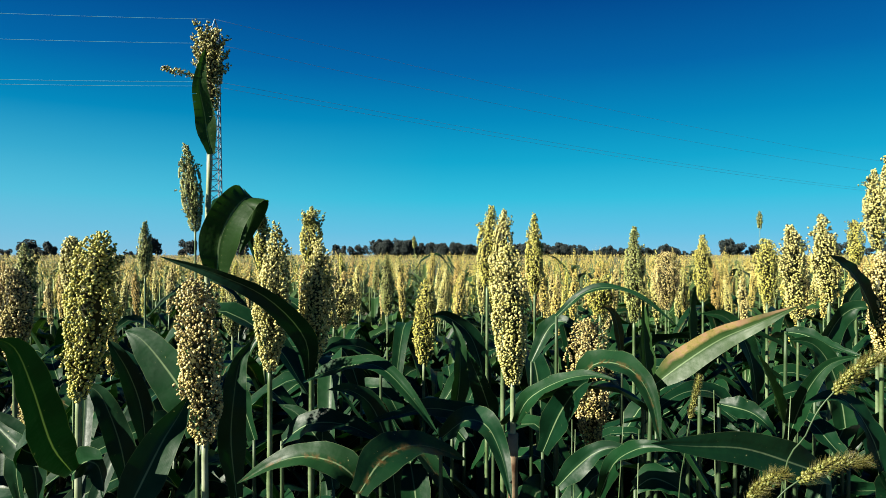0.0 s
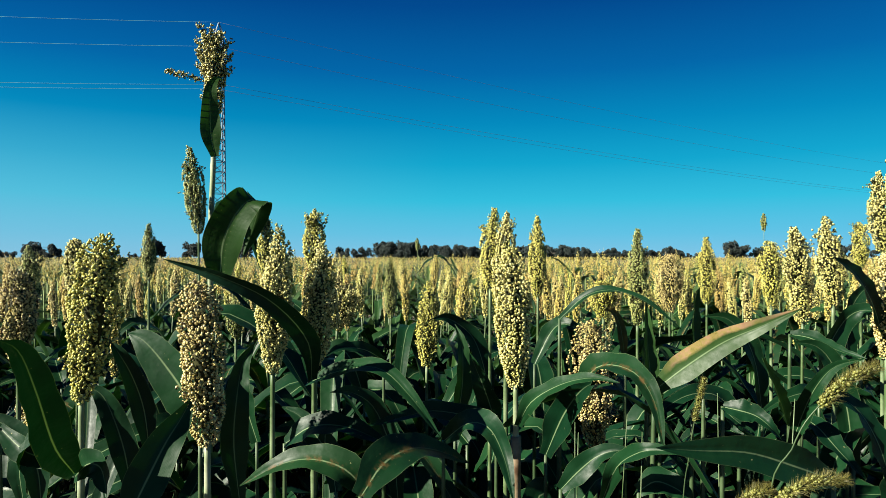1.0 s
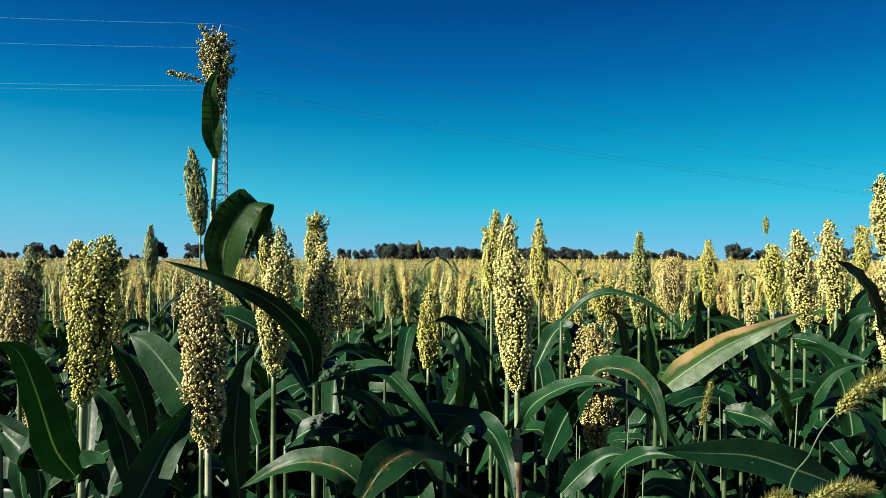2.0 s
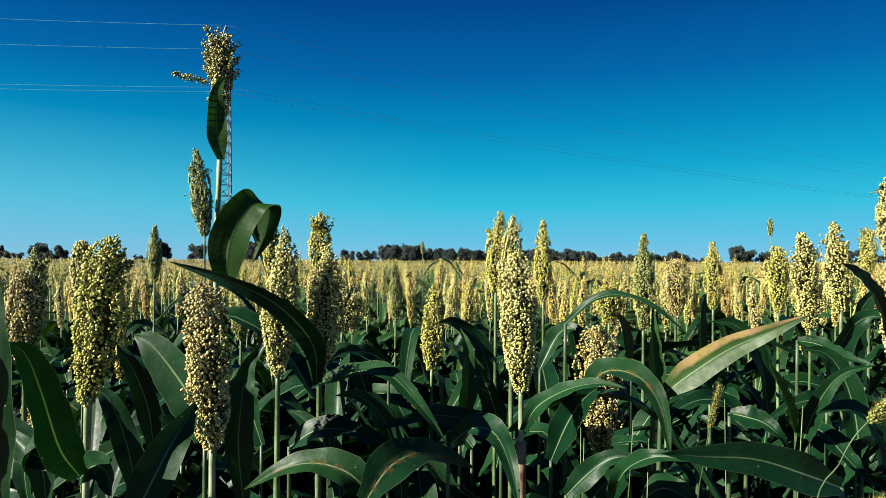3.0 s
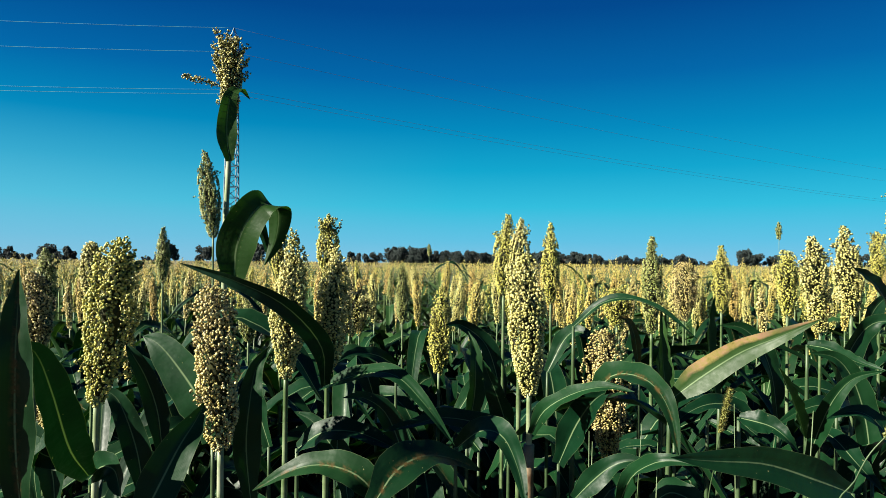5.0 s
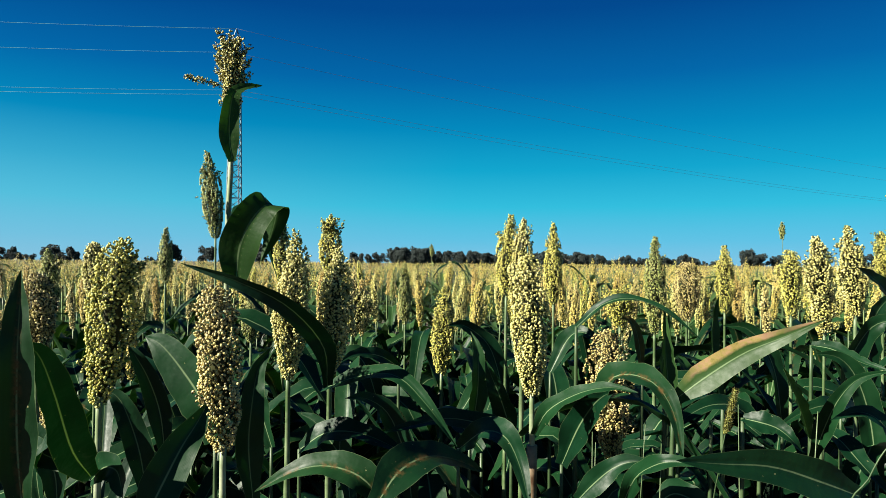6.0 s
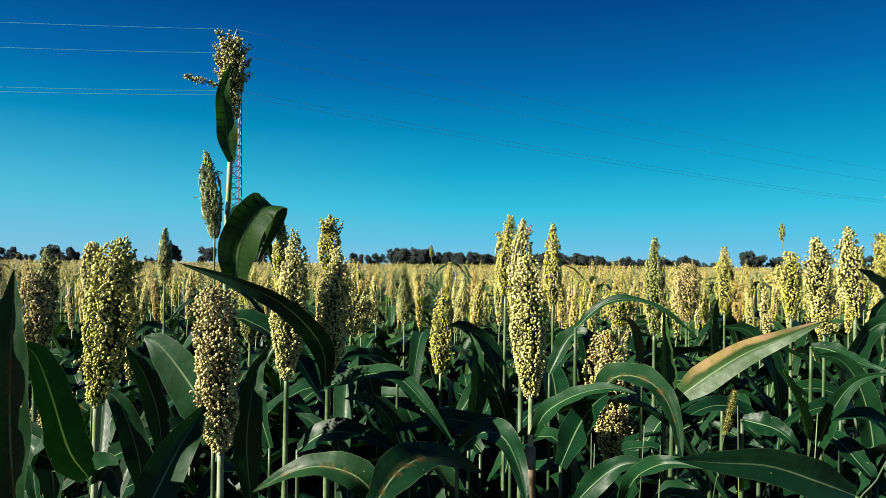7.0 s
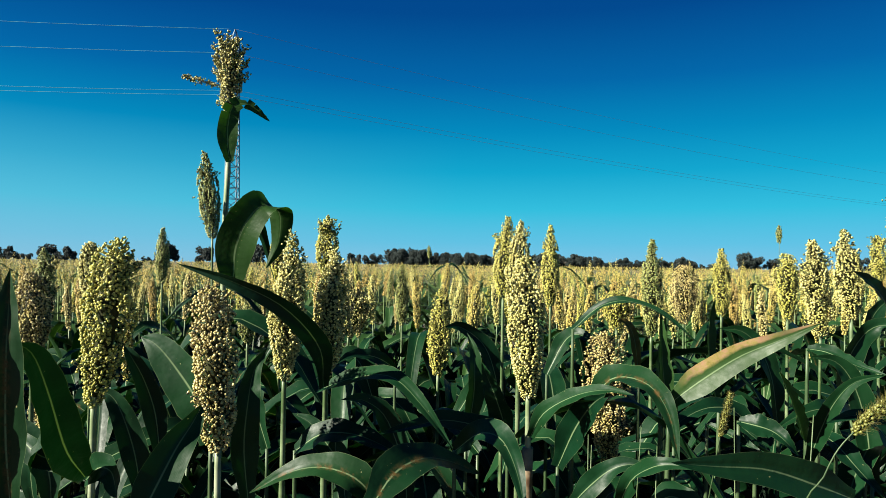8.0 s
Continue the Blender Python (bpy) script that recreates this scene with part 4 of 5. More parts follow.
leafy_shoot((0.533, 1.230), [(0.533, 1.200, 1.132), (0.502, 1.200, 1.194), (0.448, 1.180, 1.208), (0.395, 1.160, 1.193), (0.352, 1.150, 1.155)], 0.0446, LEAF, leaf_label="", seed=612, facing=(0, -0.7, 0.8), fold=0.2)
leafy_shoot((-0.640, 1.030), [(-0.640, 1.000, 1.065), (-0.636, 0.980, 1.140), (-0.596, 0.950, 1.190), (-0.555, 0.930, 1.192), (-0.518, 0.920, 1.167)], 0.0411, LEAF, leaf_label="", seed=619, facing=(0, -0.7, 0.8), fold=0.2)
leafy_shoot((-0.360, 1.180), [(-0.360, 1.150, 1.027), (-0.370, 1.150, 1.125), (-0.365, 1.150, 1.205), (-0.364, 1.180, 1.259), (-0.345, 1.200, 1.297)], 0.0542, LEAF, leaf_label="", seed=626, facing=(0.4, -1, 0.2), fold=0.3)
leafy_shoot((-0.094, 1.330), [(-0.094, 1.300, 0.971), (-0.105, 1.300, 1.061), (-0.139, 1.300, 1.150), (-0.181, 1.280, 1.188), (-0.219, 1.250, 1.194)], 0.0553, LEAF, leaf_label="", seed=633, facing=(0, -0.8, 0.6), fold=0.3)
leafy_shoot((0.105, 1.630), [(0.105, 1.600, 1.109), (0.091, 1.600, 1.191), (0.063, 1.600, 1.260), (0.008, 1.580, 1.303), (-0.032, 1.560, 1.305)], 0.0546, LEAF, leaf_label="", seed=640, facing=(0.4, -1, 0.4), fold=0.3)
leafy_shoot((0.847, 1.530), [(0.847, 1.500, 1.130), (0.866, 1.500, 1.233), (0.911, 1.500, 1.311), (0.950, 1.480, 1.332), (0.994, 1.460, 1.302)], 0.0589, LEAF, leaf_label="", seed=647, facing=(0.3, -1, 0.3), fold=0.3)
leafy_shoot((0.739, 1.230), [(0.739, 1.200, 1.070), (0.729, 1.200, 1.173), (0.708, 1.200, 1.246), (0.677, 1.200, 1.287), (0.631, 1.200, 1.297)], 0.0516, LEAF, leaf_label="", seed=654, facing=(-0.3, -1, 0.4), fold=0.3)
leafy_shoot((0.676, 1.030), [(0.676, 1.000, 1.099), (0.655, 1.000, 1.168), (0.625, 1.000, 1.219), (0.590, 1.000, 1.237), (0.547, 1.000, 1.224)], 0.0396, LEAF, leaf_label="", seed=661, facing=(0, -0.8, 0.6), fold=0.25)
leafy_shoot((0.718, 1.530), [(0.718, 1.500, 1.104), (0.705, 1.500, 1.207), (0.679, 1.500, 1.272), (0.640, 1.500, 1.311), (0.588, 1.500, 1.317)], 0.0568, LEAF, leaf_label="", seed=668, facing=(0.3, -1, 0.3), fold=0.3)
leafy_shoot((0.588, 1.530), [(0.588, 1.500, 1.130), (0.569, 1.500, 1.233), (0.565, 1.500, 1.311), (0.570, 1.500, 1.356), (0.578, 1.500, 1.382)], 0.0387, LEAF_LIT, leaf_label="", seed=675, facing=(0.6, -1, 0.1), fold=0.4)
leafy_shoot((1.109, 1.830), [(1.109, 1.800, 1.128), (1.093, 1.800, 1.236), (1.109, 1.800, 1.314), (1.140, 1.800, 1.360), (1.186, 1.800, 1.383)], 0.0681, LEAF, leaf_label="", seed=682, facing=(0.2, -1, 0.3), fold=0.3)
leafy_shoot((-0.676, 1.130), [(-0.676, 1.100, 1.026), (-0.685, 1.100, 1.102), (-0.723, 1.100, 1.159), (-0.761, 1.100, 1.177), (-0.799, 1.100, 1.159)], 0.0473, LEAF, leaf_label="", seed=689, facing=(0.2, -0.8, 0.5), fold=0.3)
leafy_shoot((-0.572, 1.230), [(-0.572, 1.200, 1.018), (-0.587, 1.200, 1.101), (-0.613, 1.200, 1.173), (-0.634, 1.200, 1.204), (-0.665, 1.200, 1.215)], 0.0516, LEAF, leaf_label="", seed=696, facing=(0.5, -1, 0.1), fold=0.3)
leafy_shoot((-0.211, 1.730), [(-0.211, 1.700, 1.087), (-0.240, 1.700, 1.175), (-0.269, 1.700, 1.212), (-0.313, 1.700, 1.204), (-0.357, 1.700, 1.160)], 0.0702, LEAF, leaf_label="", seed=703, facing=(0, -0.8, 0.6), fold=0.3)
leafy_shoot((0.092, 1.930), [(0.092, 1.900, 1.045), (0.101, 1.900, 1.126), (0.108, 1.900, 1.175), (0.118, 1.900, 1.208), (0.128, 1.900, 1.224)], 0.0163, LEAF_STRAW, leaf_label="withered brown blade", seed=710, facing=(0, -1, 0.3), fold=0.3)
leafy_shoot((-0.150, 1.530), [(-0.150, 1.500, 1.027), (-0.157, 1.500, 1.072), (-0.165, 1.500, 1.094), (-0.176, 1.500, 1.109), (-0.186, 1.500, 1.114)], 0.0206, LEAF_STRAW, leaf_label="small withered yellow blade", seed=717, facing=(0, -1, 0.3), fold=0.3)
leafy_shoot((0.435, 1.630), [(0.435, 1.600, 1.191), (0.428, 1.600, 1.260), (0.418, 1.600, 1.301), (0.401, 1.600, 1.322), (0.380, 1.600, 1.322)], 0.0248, LEAF_STRAW, leaf_label="curled straw-coloured blade", seed=724, facing=(0, -1, 0.3), fold=0.3)
leafy_shoot((0.215, 1.630), [(0.215, 1.600, 1.191), (0.249, 1.600, 1.260), (0.273, 1.580, 1.290), (0.301, 1.550, 1.286), (0.324, 1.500, 1.259)], 0.0485, LEAF, leaf_label="", seed=731, facing=(-0.4, -0.8, 0.6), fold=0.3)
leafy_shoot((0.688, 1.350), [(0.688, 1.320, 1.297), (0.715, 1.300, 1.293), (0.736, 1.270, 1.280), (0.756, 1.250, 1.270), (0.778, 1.220, 1.263)], 0.0360, LEAF, extra=1, seed=738, facing=(0, -0.8, 0.6), fold=0.28)
leafy_shoot((0.653, 1.250), [(0.653, 1.220, 1.159), (0.663, 1.180, 1.149), (0.679, 1.150, 1.120), (0.691, 1.130, 1.100), (0.709, 1.120, 1.077)], 0.0460, LEAF, extra=1, seed=745, facing=(0.2, -1, 0.4), fold=0.28)
leafy_shoot((0.101, 1.350), [(0.101, 1.320, 1.108), (0.088, 1.310, 1.155), (0.074, 1.300, 1.195), (0.060, 1.300, 1.229), (0.047, 1.300, 1.262)], 0.0520, LEAF, extra=1, seed=752, facing=(-0.3, -1, 0.2), fold=0.28)
leafy_shoot((-0.137, 1.480), [(-0.137, 1.450, 1.224), (-0.171, 1.420, 1.250), (-0.205, 1.400, 1.259), (-0.229, 1.380, 1.258), (-0.252, 1.360, 1.244)], 0.0340, LEAF, extra=1, seed=759, facing=(0, -0.8, 0.5), fold=0.28)
leafy_shoot((0.482, 1.180), [(0.482, 1.150, 1.191), (0.502, 1.130, 1.189), (0.526, 1.120, 1.182), (0.539, 1.100, 1.170), (0.558, 1.100, 1.147)], 0.0420, LEAF, extra=1, seed=766, facing=(0, -0.9, 0.5), fold=0.28)
leafy_shoot((0.466, 1.280), [(0.466, 1.250, 1.162), (0.496, 1.220, 1.149), (0.513, 1.200, 1.139), (0.524, 1.180, 1.134), (0.535, 1.170, 1.130)], 0.0260, LEAF, extra=1, seed=773, facing=(0, -0.9, 0.5), fold=0.28)
leafy_shoot((0.476, 1.250), [(0.476, 1.220, 1.210), (0.493, 1.200, 1.186), (0.510, 1.180, 1.167), (0.525, 1.170, 1.154), (0.545, 1.160, 1.141)], 0.0260, LEAF, extra=1, seed=780, facing=(0.2, -1, 0.4), fold=0.28)
leafy_shoot((0.465, 1.530), [(0.465, 1.500, 1.281), (0.457, 1.480, 1.233), (0.451, 1.470, 1.203), (0.446, 1.460, 1.174), (0.425, 1.450, 1.139)], 0.0300, LEAF, extra=1, seed=787, facing=(0.4, -1, 0.2), fold=0.28)
leafy_shoot((0.425, 1.430), [(0.425, 1.400, 1.185), (0.422, 1.400, 1.233), (0.427, 1.400, 1.278), (0.432, 1.400, 1.316), (0.436, 1.400, 1.358)], 0.0320, LEAF_LIT, extra=1, seed=794, facing=(0.5, -1, 0.1), fold=0.28)
leafy_shoot((0.286, 1.010), [(0.286, 0.980, 1.104), (0.308, 0.970, 1.122), (0.333, 0.960, 1.116), (0.346, 0.950, 1.107), (0.357, 0.950, 1.094)], 0.0450, LEAF, extra=1, seed=801, facing=(0, -0.8, 0.6), fold=0.28)
leafy_shoot((-0.679, 1.030), [(-0.679, 1.000, 1.191), (-0.630, 0.980, 1.163), (-0.594, 0.970, 1.154), (-0.567, 0.960, 1.146), (-0.536, 0.950, 1.132)], 0.0400, LEAF, extra=1, seed=808, facing=(0.2, -1, 0.4), fold=0.28)
leafy_shoot((-0.183, 1.130), [(-0.183, 1.100, 1.059), (-0.196, 1.120, 1.109), (-0.230, 1.140, 1.149), (-0.257, 1.150, 1.175), (-0.289, 1.160, 1.187)], 0.0500, LEAF, extra=1, seed=815, facing=(0.3, -1, 0.3), fold=0.28)
leafy_shoot((-0.373, 1.330), [(-0.373, 1.300, 1.085), (-0.397, 1.300, 1.163), (-0.403, 1.300, 1.218), (-0.396, 1.300, 1.252), (-0.370, 1.300, 1.283)], 0.0520, LEAF, extra=1, seed=822, facing=(-0.4, -1, 0.2), fold=0.28)
leafy_shoot((0.174, 1.030), [(0.174, 1.000, 1.099), (0.197, 0.990, 1.128), (0.224, 0.980, 1.155), (0.251, 0.970, 1.167), (0.281, 0.960, 1.165)], 0.0380, LEAF, extra=1, seed=829, facing=(0, -0.8, 0.6), fold=0.28)
EDGE_SHOOT, EDGE_LEAF = leafy_shoot((-0.415, .65), [(-0.415, 0.620, 1.208), (-0.415, 0.610, 1.278), (-0.410, 0.600, 1.353), (-0.409, 0.600, 1.405), (-0.408, 0.600, 1.441)], 0.0434, LEAF_RUST, leaf_label="dark upright blade with a brown streak", extra=0, seed=700, facing=(0.2, -1, 0.1), fold=0.3)


# ---- foxtail grass at the field's edge ----
def foxtail(foot, base, top, width, label, seed, droop=0.0, bristles=900, seeds=260, long=1.0):
    """Bristly grass head on a thin stem; its Empty stands at the stem's foot."""
    rng = np.random.default_rng(seed)
    root = tagged(new("foxtail_grass"), label, "foxtail grass", "foxtail grass at the field's edge")
    root.location = foot
    o = np.array(foot)
    base, top = np.array(base) - o, np.array(top) - o
    tip_way = top - base
    v, f = tube([(0, 0, 0), base * [0.3, 0.6, 0.6] + [0, 0.02, 0], base - tip_way * 0.75 + [0, 0.02, -0.10], base - tip_way * 0.4 + [0, 0.005, -0.022], base, base + tip_way * 0.4], [0.0010, 0.0009, 0.0008, 0.0007, 0.0006, 0.0005], 6, 30)
    part("stem", mesh_of("stem", v, f, [SHEATH]), root)
    L = float(np.linalg.norm(tip_way))
    s = rng.uniform(0, 1, seeds)
    arc = curve_points([base, base + tip_way * 0.5 + [0, 0, droop], top], 60)

    def along(s):
        return np.stack([np.interp(s, np.linspace(0, 1, 60), arc[:, k]) for k in range(3)], 1)

    t = unit(tip_way)
    a = unit(np.cross(t, [0.2, 0.9, 0.3]))
    b = np.cross(t, a)
    r = width * 0.27 * np.interp(s, [0, 0.1, 0.7, 1], [0.6, 1, 0.9, 0.35])
    th = rng.uniform(0, 6.28, seeds)
    out = a * np.cos(th)[:, None] + b * np.sin(th)[:, None]
    v, f = blobs(along(s) + out * (r * rng.uniform(0.5, 1, seeds))[:, None], np.full(seeds, width * 0.085), (OCT_V, OCT_F), rng, 1.5, out * 0.6 + t)
    head = part("seed_head", mesh_of("seed_head", v, f.tolist(), [FOXSEED]), root)
    s = rng.uniform(0, 1, bristles)
    th = rng.uniform(0, 6.28, bristles)
    out = unit(a * np.cos(th)[:, None] + b * np.sin(th)[:, None] + t * rng.uniform(0.5, 1.2, (bristles, 1)))
    k = np.interp(s, [0, 0.1, 0.7, 1], [0.7, 1, 0.95, 0.6])[:, None] * width * rng.uniform(0.42, 0.72, (bristles, 1)) * long
    p0 = along(s) + out * width * 0.12
    w = unit(np.cross(out, rng.normal(size=(bristles, 3)))) * 0.00016
    w2 = np.cross(out, w)
    v = np.stack([p0 + w, p0 - 0.5 * w + 0.87 * w2, p0 - 0.5 * w - 0.87 * w2, p0 + out * k], 1).reshape(-1, 3)
    q = np.arange(bristles)[:, None] * 4
    f = np.concatenate([q + [0, 1, 3], q + [1, 2, 3], q + [2, 0, 3]]).tolist()
    tagged(part("bristle_coat", mesh_of("bristle_coat", v, f, [BRISTLE], smooth=False), head), kind="stuff")
    return root


FOX_A = foxtail((0.299, 0.600, 0), (0.327, 0.550, 1.336), (0.376, 0.550, 1.367), 0.0177, "drooping green-gold foxtail head near the field edge", 60, droop=0.006)
FOX_B = foxtail((0.244, 0.550, 0), (0.270, 0.500, 1.279), (0.323, 0.500, 1.293), 0.0151, "low arching green-gold foxtail head", 61, droop=0.006)
FOX_C = foxtail((0.212, 0.570, 0), (0.239, 0.520, 1.254), (0.272, 0.520, 1.277), 0.0157, "short foxtail head among the leaves", 62, droop=0.006)
FOX_D = foxtail((0.297, 0.870, 0), (0.308, 0.820, 1.247), (0.320, 0.820, 1.300), 0.0116, "small upright foxtail head on a thin stem", 63, droop=0.0)


def grass_blade(foot, tip, lean, r, label):
    """A thin dry grass stem that stands between the leaves."""
    root = tagged(new("grass_stem"), label, "grass", "dry grass stems between the plants")
    root.location = foot
    t = np.array(tip) - np.array(foot)
    v, f = tube([(0, 0, 0), t * [0.3, 0.3, 0.5] + [lean, 0, 0], t], [r * 1.4, r * 1.2, r * 0.6], 5, 14)
    part("blade", mesh_of("blade", v, f, [STALK]), root)


grass_blade((0.181, 1.020, 0), (0.196, 1.000, 1.201), 0.01, 0.0011, "thin pale dry grass stem among the leaves")
grass_blade((0.205, 1.040, 0), (0.205, 1.020, 1.180), -0.01, 0.0011, "thin pale dry grass stem among the leaves")
grass_blade((0.243, 1.070, 0), (0.289, 1.050, 1.206), 0.0, 0.0011, "thin pale dry grass stem among the leaves")
grass_blade((0.394, 0.970, 0), (0.391, 0.950, 1.255), 0.01, 0.0011, "thin pale dry grass stem among the leaves")
grass_blade((0.260, 0.920, 0), (0.268, 0.900, 1.212), -0.005, 0.0011, "thin pale dry grass stem among the leaves")
grass_blade((0.459, 0.970, 0), (0.502, 0.950, 1.247), 0, 0.0011, "thin pale dry grass stem among the leaves")
grass_blade((-0.232, 1.120, 0), (-0.201, 1.100, 1.159), 0.0, 0.0011, "thin pale dry grass stem among the leaves")


# ---- plants of the first rows, built once and copied ----
def build_rows():
    rng = np.random.default_rng(21)
    kinds = []
    mats = [GRAIN_CREAM, GRAIN_FIELD, GRAIN_YELLOW, GRAIN_RIPE, GRAIN_CREAM, GRAIN_TAN, GRAIN_GREEN, GRAIN_FIELD]
    shapes = ["club", "spindle", "spindle", "club", "spindle", "broom", "spindle", "club"]
    for i in range(8):
        root = plant_root(0, 0, "mature sorghum plant with a pale seed head among its neighbours")
        L, W = rng.uniform(0.19, 0.26), rng.uniform(0.031, 0.047)
        H = 1.38
        sorghum(root, (0, 0, 0), (0.01, 0, H - L), (rng.normal(0, 0.012), rng.normal(0, 0.012), H), W, mats[i], 300 + i, shapes[i], 0.13, grain=0.0080, stalk_r=0.0058, leaves=7,
                lean=(rng.normal(0, 0.01), rng.normal(0, 0.01)), reach=(0.36, 0.6), lod=2)
        kinds.append(root)
    # leafy plants without a head stand between the foremost ones
    shoots = []
    for i in range(4):
        root = shoot_root(0, 0, "leafy sorghum plant with long dark blades, no head yet")
        v, f = tube([(0, 0, 0), (0.01, 0, 0.5), (0, 0.01, 0.98)], [0.010, 0.008, 0.004], 7, 14, (0.4, 0.7))
        part("stalk", mesh_of("stalk", v, f, [SHEATH]), root)
        az = rng.uniform(0, 6.28)
        for k in range(8):
            z = 0.42 + 0.56 * k / 7
            pts = random_leaf(rng, z, rng.uniform(0.4, 0.62), 0.06, az, rng.uniform(0.55, 1.2), 0.006)
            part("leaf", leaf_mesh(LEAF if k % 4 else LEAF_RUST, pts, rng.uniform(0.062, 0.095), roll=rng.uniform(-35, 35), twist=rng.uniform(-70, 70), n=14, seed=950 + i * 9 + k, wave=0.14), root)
            az += math.pi + rng.normal(0, 0.6)
        shoots.append(root)
    spots = list(HERO_SPOTS)
    placed = 0
    for _ in range(3000):
        if placed >= 105:
            break
        y = math.sqrt(rng.uniform(1.6, 8.0))
        x = rng.uniform(-0.82, 0.82) * y
        if any((x - a) ** 2 + (y - b) ** 2 < 0.008 for a, b in spots):
            continue
        spots.append((x, y))
        h = rng.uniform(0.86, 1.0) * (0.95 if y < 1.6 else 1.0)
        m = pose(x, y, 0, rng.normal(0, 3.0), rng.normal(0, 3.0), rng.uniform(0, 360))
        if placed < 4:
            c = shoots[placed]
            c.matrix_basis = m
        else:
            c = copy_thing(shoots[placed % 4], m)
        c.scale = (h, h, h)
        placed += 1
    used, made = set(), 0
    for tries in range(9000):
        if made >= 205:
            break
        if tries < 60:
            # the stand goes on unseen beside the camera's gap, added to shade near leaves
            y = rng.uniform(0.2, 1.7)
            x = -0.72 * y - rng.uniform(0.62, 1.1)
        elif tries < 120:
            y = rng.uniform(1.2, 3.4)
            x = -0.78 * y - rng.uniform(0.12, 1.0)
        elif tries < 140:
            y = rng.uniform(0.6, 2.6)
            x = 0.78 * y + rng.uniform(0.3, 0.9)
        else:
            y = math.sqrt(rng.uniform(3.2, 19))
            x = rng.uniform(-0.76, 0.76) * y
        gap = 0.17 if y > 2.4 else 0.2
        if any((x - a) ** 2 + (y - b) ** 2 < gap * gap for a, b in spots):
            continue
        spots.append((x, y))
        k = int(rng.integers(8))
        h = float(np.clip(rng.normal(1.0, 0.035), 0.9, 1.045 if y < 3.5 else 1.07))
        if y < 2.4:
            h *= 0.955
        m = pose(x, y, 0, rng.normal(0, 2.0), rng.normal(0, 2.0), rng.uniform(0, 360))
        if k in used:
            c = copy_thing(kinds[k], m)
        else:
            used.add(k)
            c = kinds[k]
            c.matrix_basis = m
        c.scale = (h, h, h)
        made += 1


build_rows()


